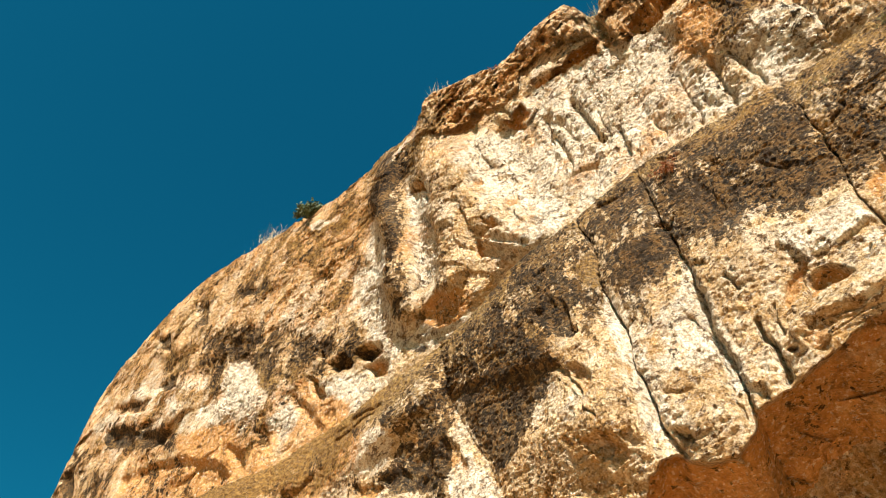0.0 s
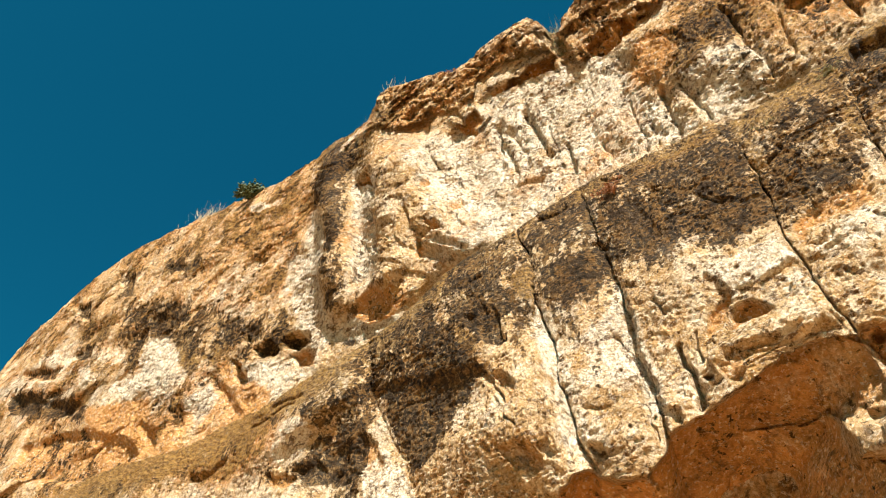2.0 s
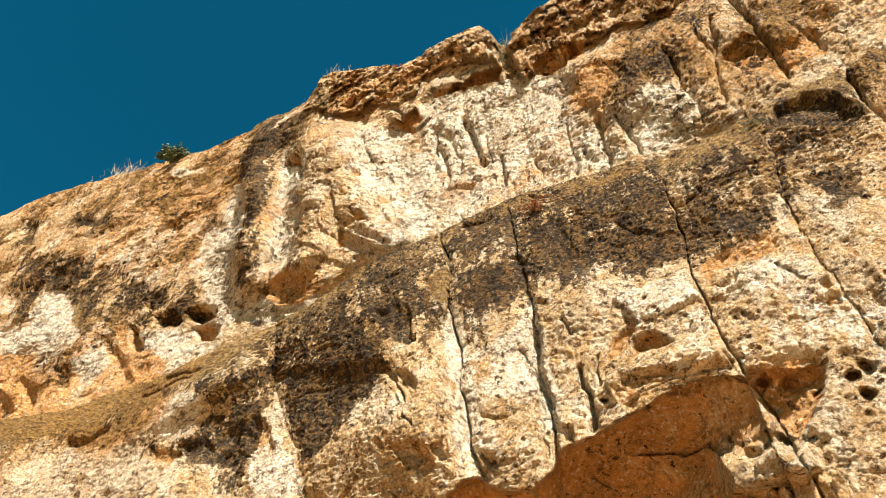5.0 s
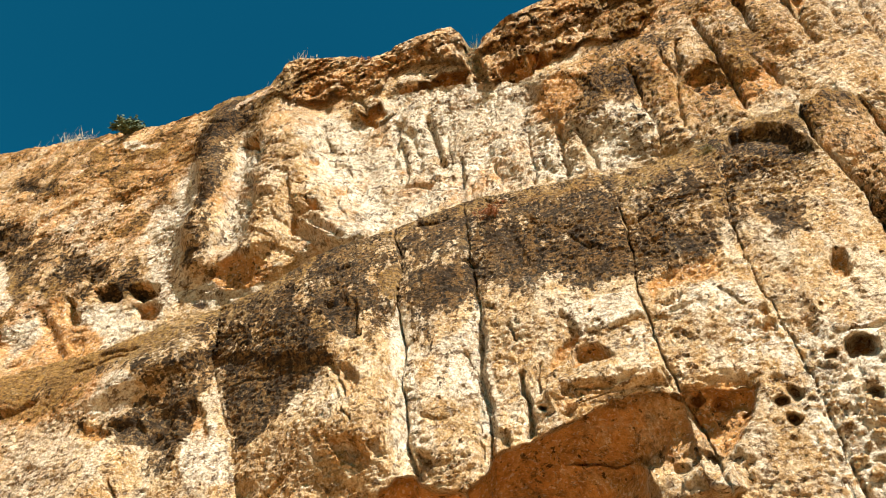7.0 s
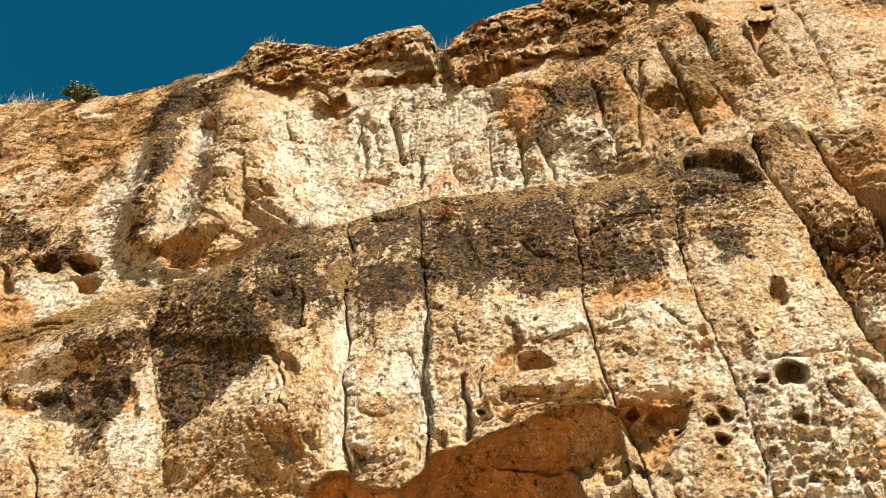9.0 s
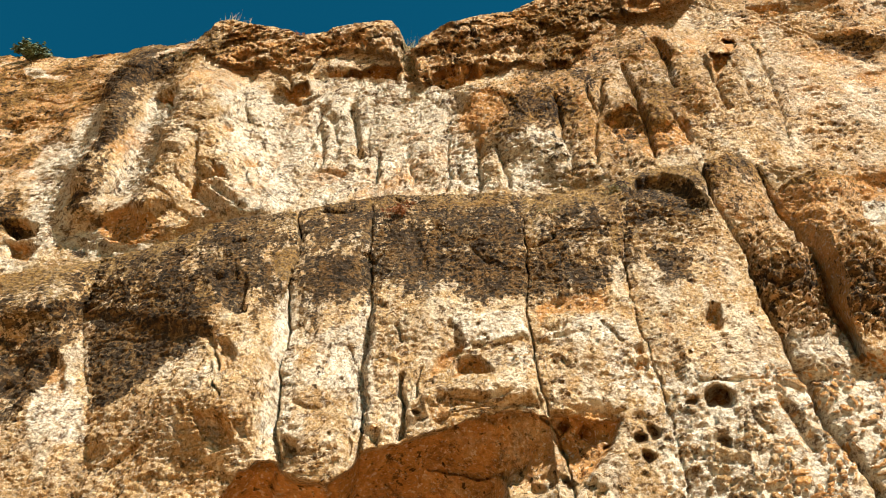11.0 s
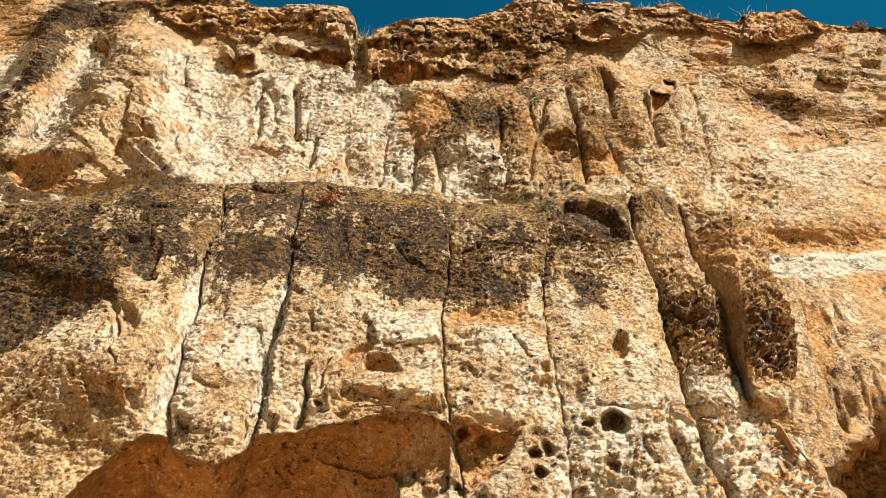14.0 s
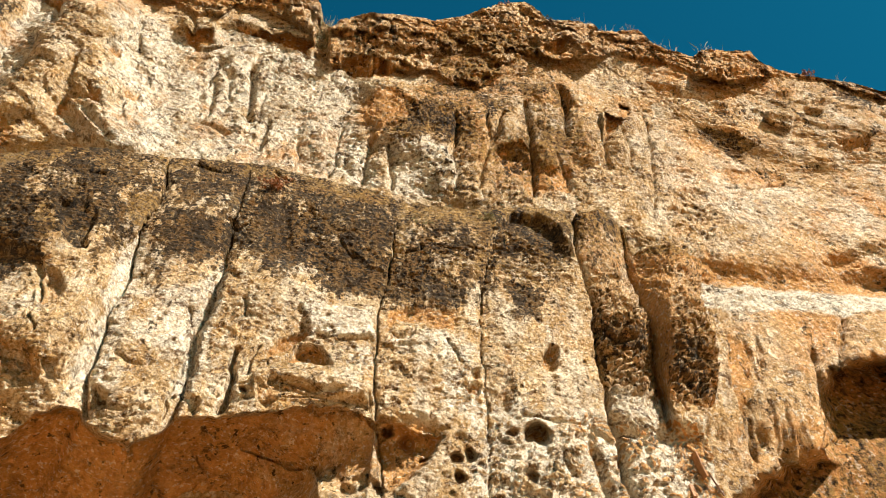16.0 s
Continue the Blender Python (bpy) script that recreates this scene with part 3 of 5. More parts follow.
    f.groove([(-2.83, 10.17), (-2.89, 9.9), (-2.69, 9.87)], 0.03, 0.02)
    f.groove([(1.24, 9.13), (1.56, 9.14), (1.74, 9.08)], 0.06, 0.02)
    f.groove([(1.46, 10.36), (1.51, 10.11), (1.61, 9.87)], 0.10, 0.025)
    f.groove([(2.65, 8.96), (3.19, 8.92), (3.56, 8.88)], 0.08, 0.03)
    f.groove([(-12.54, 12.91), (-11.96, 12.89), (-11.28, 12.95), (-11.03, 13.02)], 0.16, 0.04)
    f.groove([(-8.48, 12.01), (-8.2, 12.34), (-8.15, 12.58)], 0.12, 0.05)
    f.groove([(-5.63, 11.09), (-5.42, 10.55), (-5.31, 10.23)], 0.14, 0.03)
    f.groove([(-6.32, 8.67), (-6.45, 8.43), (-6.61, 8.28)], 0.16, 0.04)
    f.groove([(-9.74, 10.2), (-9.18, 10.28), (-9.1, 10.67)], 0.18, 0.06)
    f.groove([(-11.93, 13.2), (-11.29, 13.19), (-10.87, 13.12)], 0.12, 0.04)
    f.groove([(-13.43, 12.38), (-13.96, 12.22), (-14.68, 12.31)], 0.25, 0.10)
    f.groove([(-10.22, 9.48), (-9.72, 8.81), (-9.53, 8.54)], 0.14, 0.05)
    # holes
    for cx, cz, r, deep in (*[(a, b, 0.19, 0.5) for a, b in [(2.79, 8.51)]], *[(a, b, 0.085, 0.28) for a, b in [(1.6, 7.63), (0.51, 8.33), (-0.51, 8.42), (-0.12, 7.48), (-0.46, 7.44), (1.54, 7.93)]],
                            *[(a, b, 0.06, 0.22) for a, b in [(-1.72, 8.77), (-0.34, 8.39), (-0.88, 7.35), (-1.52, 7.63), (-1.24, 7.97), (1.07, 7.96), (0.42, 7.36), (2.39, 8.54), (-0.61, 7.59), (-0.72, 7.61)]],
                            *[(a, b, 0.12, 0.26) for a, b in [(0.81, 8.23), (2.64, 7.73), (1.77, 8.06)]],
                            *[(a, b, 0.04, 0.07) for a, b in [(-0.74, 10.47), (0.63, 9.57), (1.76, 7.72), (2.64, 9.53), (3.79, 10.21), (-3.08, 9.62), (-3.13, 8.58), (-2.66, 8.48)]]):
        f.hole(cx, cz, r, r, deep)
    # the cave: an overhanging roof under a ragged lip
    lip = along(x, CAVE) + (0.05 + 0.12 * ramp(x, -4.0, -4.6)) * fractal(x * 4, z * 0, 3, 81) - z
    lip = np.minimum(lip, along(z, [(6.9, 0.37), (7.2, 0.55), (7.54, 0.82), (7.85, 1.12), (8.3, 1.38)]) + 0.06 * fractal(z * 4, x * 0, 2, 82) - x)
    inside = ramp(lip, -0.02, 0.07)
    deep = along(x, [(-4.4, 0.04), (-3.75, 0.10), (-3.5, 0.35), (-1.4, 0.35), (0, 0.12)]) * inside + along(x, [(-1.4, 1.15), (0, 0.45)]) * np.maximum(0, lip)
    limit = along(x, [(-24, 2.6), (-1.4, 2.6), (-0.4, 0.9), (0.3, 0.5), (1.2, 0.3), (8, 0.2)])
    f.relief *= 1 - 0.75 * inside * (x < 0.3)
    f.form *= 1 - 0.85 * inside * (x < 0.3)
    f.form -= np.minimum(deep, limit)
    f.form += inside * (0.12 * fractal(x * 0.8, z * 1.2, 2, 91))
    f.hollow([(-2.04, 8.16), (-1.54, 8.26), (-1.07, 8.39), (-0.6, 8.59), (0.09, 8.5), (0.35, 8.23), (0.44, 7.56), (0.21, 7.34), (-0.41, 7.27), (-0.93, 7.63), (-1.46, 7.89), (-1.73, 7.71), (-1.84, 7.52)], -0.22, 0.03)
    f.groove([(-1.46, 7.91), (-1.12, 7.79), (-0.69, 7.61)], 0.35, 0.06)
    f.groove([(-2.2, 7.7), (-2.03, 7.52), (-1.83, 7.31), (-2.01, 7.14), (-2.09, 6.92)], 0.30, 0.03)
    f.groove([(-3.07, 7.68), (-2.82, 7.49), (-2.58, 7.21), (-2.37, 7.02), (-2.26, 6.89)], 0.18, 0.022)
    low = [(-0.5, 7.15), (-0.41, 7.27), (-0.16, 7.26), (-0.08, 7.15), (0.09, 7.29), (0.33, 7.28), (0.61, 7.24), (0.63, 6.89), (-0.42, 6.78)]
    f.hollow(low, -0.50, 0.10, True, pale=0.5, ochre=-0.8)
    f.relief += (0.08 * fractal(x * 3, z * 3, 3, 95) + 0.12 * facets(x * 3.5, z * 4, 96)[0]) * ramp(z, 7.6, 7.3) * ramp(x, -0.8, -0.4) * ramp(x, 1.2, 0.8)
    # stains
    n = fractal(x * 0.9, z * 0.9, 4, 101)
    n2 = fractal(x * 2.4, z * 2.0, 4, 102, 0.6)
    low_edge = along(x, [(-24, 13.2), (-14, 12.2), (-12.09, 12.06), (-11.38, 12.3), (-10.5, 11.86), (-9.43, 10.88), (-8.9, 10.77), (-8.94, 11.35), (-8.65, 11.43), (-8.05, 11.29), (-7.68, 10.51), (-7.02, 9.67), (-6.6, 10.15), (-6.55, 10.81), (-5.99, 10.89), (-5.71, 11.18), (-5.62, 11.13), (-5.42, 11.33), (-4.92, 11.27), (-4.63, 11.54), (-4.41, 11.69), (-3.99, 11.08), (-3.71, 10.96), (-3.48, 11.3), (-3.12, 11.4), (-2.75, 11.32), (-2.68, 11.84), (-2.45, 11.94), (-2.15, 11.75), (-1.79, 11.21), (-1.25, 11.58), (-1.01, 11.32), (-0.57, 11.1), (-0.07, 11.05), (0.21, 11.35), (0.44, 11.02), (1.05, 11.05), (1.46, 11.06), (1.98, 11.3), (2.41, 11.5), (2.81, 11.12), (3.13, 11.21), (3.47, 11.88), (3.75, 12.34), (3.98, 12.81),
                         (4.6, 12.9), (6, 13.2)])
    strength = along(x, [(-24, 0.05), (-13, 0.05), (-11.3, 0.22), (-8.5, 0.58), (-6, 0.90), (-0.5, 0.95), (0.4, 0.60), (2, 0.58), (4, 0.46), (4.3, 0.35), (7, 0.25)])
    s = f.stains
    s["crust"] += ramp(z - low_edge + 0.30 * n + 0.25 * n2, -0.75, 0.95) * (0.92 * strength + 0.75 * n2 + 0.4 * n)
    for patch, v in (([(-4.05, 12.89), (-3.51, 12.84), (-3.24, 11.86), (-3.6, 11.7), (-4, 12.37)], 0.35), ([(-2.56, 13.43), (-1.77, 13.42), (-1.25, 12.97), (-1.28, 11.77), (-1.65, 11.54), (-2.1, 12.26)], 0.4), ([(-6.67, 11.78), (-6.14, 11.9), (-5.74, 11.19), (-6.27, 10.93)], 0.4),
                     ([(-1.3, 12.6), (-0.52, 12.42), (0.22, 11.28), (-0.18, 11.13), (-1.08, 11.81)], 0.2), ([(1.03, 11.74), (1.78, 11.8), (1.77, 11.26), (1.15, 11.15)], 0.45), ([(2.54, 11.86), (3.04, 12.04), (3.09, 11.27), (2.66, 11.2)], 0.6),
                     ([(3.33, 13.98), (3.97, 13.63), (3.93, 13.12), (3.38, 13.23)], 0.4), ([(-8.24, 11.87), (-6.25, 12.09), (-5.76, 11.17), (-6.15, 10.58), (-6.49, 10.12), (-6.91, 9.64), (-7.25, 9.53), (-7.72, 10.38)], 1.1), ([(-7.69, 12.8), (-6.31, 12.94), (-5.77, 11.5), (-7, 11.65)], 0.3),
                     ([(-10.61, 10.99), (-9.08, 11.23), (-8.46, 11.24), (-8.74, 10.07), (-9.78, 10.27)], 0.55), ([(-10.21, 12), (-8.6, 11.42), (-8.63, 9.93), (-9.77, 10.33)], 0.4), ([(6.17, 13.8), (6.74, 13.36), (6.6, 12.62), (6.16, 13.24)], 0.2), ([(4.15, 14.57), (4.78, 14.92), (5.2, 14.49), (5.07, 13.96), (4.52, 14.04), (4.16, 14.16)], 0.25),
                     ([(5.49, 11.17), (6.25, 11.15), (6.29, 10.46), (5.9, 9.89), (5.3, 9.93)], 0.25), ([(4.23, 11.4), (5.07, 11.25), (5.03, 10.53), (4.22, 10.68)], 0.3)):
        f.stain(patch, 0.15, crust=1.4 * v)
    for patch in ([(-1.93, 11.96), (-1.18, 11.79), (-0.63, 11.58), (-1.26, 11.61), (-1.82, 11.35)], [(-1.46, 12.92), (-0.78, 12.71), (-0.77, 11.87), (-1.33, 12.08)], [(0.29, 13.31), (0.87, 13.25), (0.89, 12.71), (0.34, 12.6)], [(1, 12.56), (2.13, 12.7), (2, 12.25), (1.02, 12.06)],
                  [(-11.96, 12.36), (-10.65, 11.89), (-9.84, 11.55), (-10.26, 11.06), (-11.22, 11.19)], [(-9.77, 13), (-9.24, 12.86), (-9.32, 12.54), (-9.73, 12.56)], [(-9.62, 11.97), (-8.62, 12.04), (-8.52, 11.4), (-9.5, 11.04)], [(2.36, 12.84), (3.74, 12.76), (3.45, 12.2), (2.33, 12.15)], [(-5.04, 13.13), (-4.81, 13.09), (-4.85, 12.89)]):
        f.stain(patch, 0.15, crust=-0.45, pale=0.6)
    s["lichen"] += 0.32 * ramp(x, -9.5, -12.0) * ramp(z, low_edge - 1.0, low_edge) + 0.50 * ramp(z - low_edge, 0.1, 0.9) + 0.18 * (slab >= 6) * ramp(z, 9.4, 10.2) + 0.35 * n * ramp(z - low_edge, -0.2, 0.4)
    s["pale"] += 0.22 * ramp(low_edge - z, -0.2, 0.6) * (1 - inside)
    rim = ramp(z, top - 0.9, top - 0.15)
    s["crust"] -= rim * (0.30 + 0.35 * n)
    s["lichen"] += 0.30 * rim * ramp(x, -12, -9.5)
    s["ochre"] += 0.3 * rim + 0.35 * ramp(x, -9.5, -12.0)
    s["pale"] += 0.25 * ramp(x, -9.5, -12.0)
    for patch, v in (([(-11.05, 11.25), (-9.23, 11.37), (-8.52, 10.73), (-8.7, 10.26), (-8.62, 9.22), (-9.34, 9.45), (-9.62, 10.52), (-10.17, 10.38)], 0.55), ([(-10.79, 12.55), (-8.52, 12.39), (-8.19, 10.89), (-8.86, 11.0), (-10.09, 11.19)], 0.42), ([(-12.12, 11.49), (-10.87, 11.19), (-10.46, 10.34), (-11.2, 10.73)], 0.3)):
        f.stain(patch, 0.18, crust=v, lichen=0.15, pale=-0.4)
    for patch in ([(-11.82, 12.31), (-10.74, 12.36), (-10.05, 11.62), (-11.1, 11.42)], [(-8.7, 10.26), (-8.07, 10.17), (-7.47, 9.22), (-7.29, 8.8), (-8.34, 9.13)]):
        f.stain(patch, 0.15, pale=1.0, crust=-1.0, lichen=-0.9)
    # knobs of the pillars made darker with the lichen and crust tones
    s["lichen"] += 0.30 * crumble
    s["crust"] += 0.22 * crumble * (1 + 1.5 * n2)
    # shade on the slab's undercut foot, painted in with ochre and lichen tones
    brown = (slab == 1) * ramp(z, 10.2, 9.4) * ramp(x, -4.5, -5.0)
    s["ochre"] += brown * (0.30 + 0.5 * n2)
    s["lichen"] += brown * (0.22 + 0.5 * n2)
    s["pale"] -= 0.35 * brown
    f.stain([(-4.87, 13.27), (-4.37, 13.39), (-4.3, 12.66), (-4.43, 12.27), (-4.73, 12.56)], 0.12, lichen=0.7, crust=-0.6)
    f.stain([(-6.55, 12.86), (-6.19, 12.86), (-5.68, 11.51), (-5.96, 11.61)], 0.12, lichen=0.5, crust=-0.6)
    f.stain([(-1.94, 14.39), (0.23, 14.28), (0.13, 13.96), (-0.95, 14.11), (-1.88, 14.09)], 0.12, ochre=0.5, crust=-0.3, lichen=0.2)
    # sunlight on the sun-facing chamfer, painted in as a pale streak
    f.streak([(-4.36, 11.95), (-4.17, 10.9), (-4.11, 9.95), (-4.04, 9.16), (-4.01, 8.77)], 0.18, pale=1.0, crust=-0.8, ochre=-0.5)
    f.streak([(-2.69, 11.49), (-2.63, 10.47), (-2.68, 9.44), (-2.62, 8.65)], 0.14, pale=0.8)
    f.stain([(-3.77, 10.69), (-2.73, 11.03), (-2.68, 9.44), (-3.9, 9.48), (-3.99, 10.23)], 0.2, pale=0.6)
    f.stain([(0.39, 10.32), (1.46, 10.63), (1.96, 10.44), (1.75, 9.89), (0.51, 9.95)], 0.2, pale=0.4)
    f.stain([(4.25, 9.65), (5.04, 9.64), (5.17, 8.96), (5.44, 8.57), (5.3, 7.74), (3.63, 7.55), (3.73, 8.77)], 0.2, pale=0.9, ochre=-0.3)
    # extra ochre on the pillar's left-facing flank paints in its shade
    s["ochre"] += along(x, [(-3.0, 0.9), (-0.8, 0.6), (0.3, 0.42)]) * inside + 0.50 * (slab >= 6) * ramp(z, 9.2, 9.8) + 0.30 * (slab == 7) * ramp(x, flank + 0.1, flank - 0.1) + 0.22 * ramp(n, 0.1, 0.6)
    f.stain([(-19.53, 14.48), (-13.24, 13.12), (-11.48, 13.04), (-11.36, 11.99), (-12.92, 11.48)], 0.3, ochre=0.5, lichen=0.3)
    for key in ("crust", "lichen", "pale"):
        s[key] *= 1 - 0.95 * inside * (s["pale"] < 0.6)
    for patch, v in (([(-2.25, 8.03), (-2.01, 8.19), (-1.48, 8.01), (-1.72, 7.67), (-1.87, 7.49), (-2.12, 7.71)], 0.42), ([(-1.19, 8.35), (-0.9, 8.34), (-0.99, 8.18), (-1.2, 8.2)], 0.5), ([(-4.25, 7.53), (-3.79, 7.69), (-3.72, 7.33), (-4.03, 7.2)], 0.3), ([(-1.46, 7.91), (-0.7, 7.66), (-0.59, 7.49), (-1.19, 7.74)], 0.45),
                     ([(-0.57, 7.35), (-0.13, 7.54), (0.2, 7.44), (-0.09, 7.23)], 0.35), ([(0.55, 8.05), (0.97, 8.01), (0.83, 7.52), (0.59, 7.49)], 0.3), ([(-3.75, 7.98), (-2.6, 8.03), (-2.7, 7.83), (-3.5, 7.72)], 0.3)):
        f.stain(patch, 0.10, crust=0.55 * v)
    return f, slab


# ---- the upper cliff behind it ----
SKYLINE = [(-46, 27.0), (-45, 29.8), (-43.48, 30.45), (-41.08, 31.53), (-39.21, 33.41), (-36.25, 34.12), (-33.38, 34.8), (-30.26, 34.67), (-27.11, 33.95), (-23.46, 32.39), (-22.14, 31.66), (-19.74, 30.83), (-17.42, 29.92), (-14.8, 30.07), (-13.68, 30.28), (-12, 30.36), (-11.72, 31.15), (-11.56, 32.11), (-10.82, 32.16), (-9.88, 31.37), (-8.73, 30.58), (-7.9, 29.99), (-7.3, 29.1), (-6.6, 29.24), (-5.81, 29.65), (-4.76, 29.91), (-3.69, 29.71), (-3.28, 28.35), (-2.98, 27), (-2.66, 26.66), (-2.44, 27.43), (-2.11, 27.86), (-1.33, 28.44), (-0.22, 28.73), (0.66, 28.83),
           (1.02, 28.77), (2.12, 29.86), (2.83, 30.81), (4.06, 31.91), (4.82, 32.23), (5.38, 31.64), (5.66, 30.9), (6.65, 31.13), (7.63, 31.22), (7.77, 30.57), (9.57, 31.16), (9.82, 30.05), (10.66, 29.53), (11.43, 29.33), (12.01, 30.14), (13.34, 30.52), (14.32, 30.88), (14.56, 29.76), (15.12, 29.27), (16.56, 29.25), (18.02, 29.22), (19.35, 28.9), (26, 27.6)]
CAP = [(-50, 31.5), (-33.19, 33.17), (-27.18, 32.67), (-22.62, 31.16), (-18.76, 30.15), (-15.37, 29.26), (-14.51, 29.15), (-12.51, 29.31), (-11.38, 29.34), (-10.43, 27.85), (-9.28, 26.79), (-8.13, 26.67), (-7.27, 26.15), (-6.52, 26.31), (-6.19, 27.46), (-5.06, 27.23), (-4.17, 27.03), (-3.25, 25.95), (-2.78, 23.95), (-2.49, 23.6), (-1.54, 23.52), (-0.98, 23.43), (-0.33, 24.56),
       (0.17, 24.25), (0.91, 24.81), (1.7, 24.01), (2.65, 23.91), (3.7, 25.56), (4.38, 26.5), (5.04, 26.73), (7.04, 27.3), (7.85, 28.25), (8.96, 28.13), (10.39, 27.49), (11.28, 27.46), (12.68, 27.59), (14.7, 28.77), (16.73, 29.04), (18.85, 27.88), (26, 26.5)]


def upper_cliff(x, z):
    f = Face(x, z)
    sky_z, cap = along(x, SKYLINE), along(x, CAP) + 0.18 * fractal(x * 0.9, z * 0.2, 3, 221)
    f.form += 0.30 * fractal(x * 0.25, z * 0.25, 3, 201)
    # the hanging bulge
    f.hollow([(-11.28, 31.19), (-12.26, 30.34), (-13.87, 29.59), (-14.62, 28.71), (-14.51, 27.02), (-13.19, 22.86), (-13.27, 21.69), (-13.11, 20.07), (-12.61, 18.63), (-11.93, 17.69), (-11.26, 17.56), (-10.57, 16.79), (-9.74, 16.54), (-8.9, 16.84), (-8.15, 17.21), (-7.06, 17.61), (-6.88, 18.62), (-7.91, 20.48), (-8.97, 22.95), (-8.61, 24.32), (-9.19, 26.29), (-10.43, 27.85)], -0.34, 0.60, True)
    edge = [(-11.91, 32.26), (-14.41, 29.45), (-14.48, 27.33), (-13.44, 23.47), (-13.45, 21.63), (-13.12, 20.12), (-12.52, 18.76)]
    at, w = f.inside(edge + [(-11, 17.12), (-9.22, 16.74), (-7.55, 17.17), (-6.61, 18.72), (-6.8, 21.34), (-7.09, 23.81), (-8.54, 27.69), (-10.43, 31.09)], 0.13)
    f.form[at] += 0.38 * w * np.exp(-(away(x[at], z[at], edge) / 1.1) ** 2) * ramp(z[at], edge[-1][1] + 0.1, edge[-1][1] + 1.8)
    f.ridge([(-13.69, 29), (-13.71, 26.65), (-13.11, 23.93), (-12.68, 20.99), (-12.17, 18.76)], 0.85, 0.32)
    f.ridge([(-11.24, 29.26), (-11.16, 25.91), (-10.66, 22.92), (-9.91, 20.3), (-9.94, 18.85)], 1.0, 0.60)
    f.ridge([(-9.89, 25.32), (-8.66, 21.42), (-7.62, 18.88), (-6.71, 17.5)], 0.8, 0.50)
    f.ridge([(-11.76, 25.26), (-11.52, 23.28), (-11.18, 21.08), (-11.13, 19.25)], 0.45, -0.45)
    f.streak([(-11.72, 25.12), (-11.52, 23.28), (-11.18, 21.08), (-11.1, 19.53)], 0.42, pale=0.9, lichen=-0.5)
    # fluted alcove and the second bulge
    f.hollow([(-7.32, 24.13), (-5.79, 25.48), (-2.87, 24.21), (-1.18, 23.14), (-0.86, 21.12), (-0.83, 19.17), (-0.62, 17.14), (-3.18, 17.3), (-5.41, 17.57), (-6.6, 19.08)], 0.32, 0.60, True)
    f.hollow([(-1, 20.87), (-0.13, 22.99), (1.69, 24.86), (4.37, 26.26), (5.78, 25.82), (6.74, 24), (7.63, 23.48), (7.97, 21.41), (7.77, 18.88), (6.95, 16.62), (3.18, 16.27), (1.9, 16.9), (0.9, 18.6), (-0.3, 19.9)], -0.28, 0.80, True)
    wob = x + 0.5 * soft_noise(x * 0.6, z * 0.25, 207) + 0.08 * soft_noise(x * 2, z * 1.2, 208)
    flute = np.abs(np.mod(wob * 0.80 + 0.3 * soft_noise(wob * 0.6, z * 0.06, 210), 1) - 0.5) * 2
    f.relief += 0.09 * (1 - flute ** 2.0) * (ramp(x, -7.8, -6.4) * ramp(x, -0.4, -1.2) * ramp(z, cap, cap - 1.5) + 0.4 * ramp(x, 1.2, 2.2) * ramp(x, 8.5, 7.5) * ramp(z, cap - 1, cap - 3))
    chip, seam = facets(x * 1.5 + 0.5 * soft_noise(x, z, 211), z * 0.55 + 0.3 * soft_noise(x * 0.8, z * 0.8, 213), 212)
    f.relief += (0.05 * chip + 0.02 * seam) * (ramp(x, -7.8, -6.4) * ramp(x, 8.8, 7.6) * ramp(z, cap, cap - 0.8))
    slant = x * 0.75 + z * 0.66
    f.relief += 0.22 * (ramp(np.mod(slant * 1.0 + 0.6 * soft_noise(x * 0.8, z * 0.8, 209), 1), 0.0, 0.15) - np.mod(slant * 1.0 + 0.6 * soft_noise(x * 0.8, z * 0.8, 209), 1)) * blob(x, z, -8.6, 20.0, 1.9, 3.6, 20)
    f.bump(12.5, 20.0, 4.6, 4.0, -0.40, 0, 2)
    # the left wall
    left = ramp(x, -12.9, -15)
    f.form += left * (0.14 * ramp(fractal(x * 0.22, z * 0.5, 3, 233), -0.3, 0.3) - 0.1)
    f.relief += left * 0.06 * fractal(x * 0.4, z * 1.3, 3, 235)
    # cap rock: broken beds standing proud
    beds = ramp(z, cap - 0.22, cap + 0.25)
    proud = along(x, [(-50, 0.0), (-14, 0.0), (-11, 0.16), (-6, 0.24), (-3, 0.28), (-2.7, 0.16), (0, 0.30), (4, 0.16), (7.6, 0.2), (8.2, 0.12), (26, 0.15)])
    f.form += beds * proud
    chip, seam = facets(x * 0.62 + 0.4 * soft_noise(x * 1.3, z * 1.3, 223), z * 0.66 + 0.35 * soft_noise(x * 1.3, z * 1.3, 224), 225)
    chip2, seam2 = facets(x * 2.0 + 0.4 * soft_noise(x * 3, z * 3, 226), z * 1.7, 227)
    chip3, seam3 = facets(x * 4.2 + 0.4 * soft_noise(x * 4, z * 4, 228), z * 3.6, 229)
    layer = np.mod(z * 1.25 + 0.5 * soft_noise(x * 0.5, z * 0.4, 230) + 0.25 * chip, 1)
    f.form += beds * along(x, [(-50, 0.1), (-14, 0.15), (-11, 0.85), (8, 0.85), (10, 0.6), (26, 0.6)]) * (0.26 * chip + 0.08 * seam + 0.15 * chip2 + 0.06 * chip3 - 0.05 * ramp(layer, 0.2, 0.05) * ramp(layer, 0.0, 0.05))
    f.hollow([(-3.1, 28.35), (-2.67, 26.33), (-2.49, 23.8), (-2.87, 24), (-3.19, 26.39)], 0.6, 0.10, True)
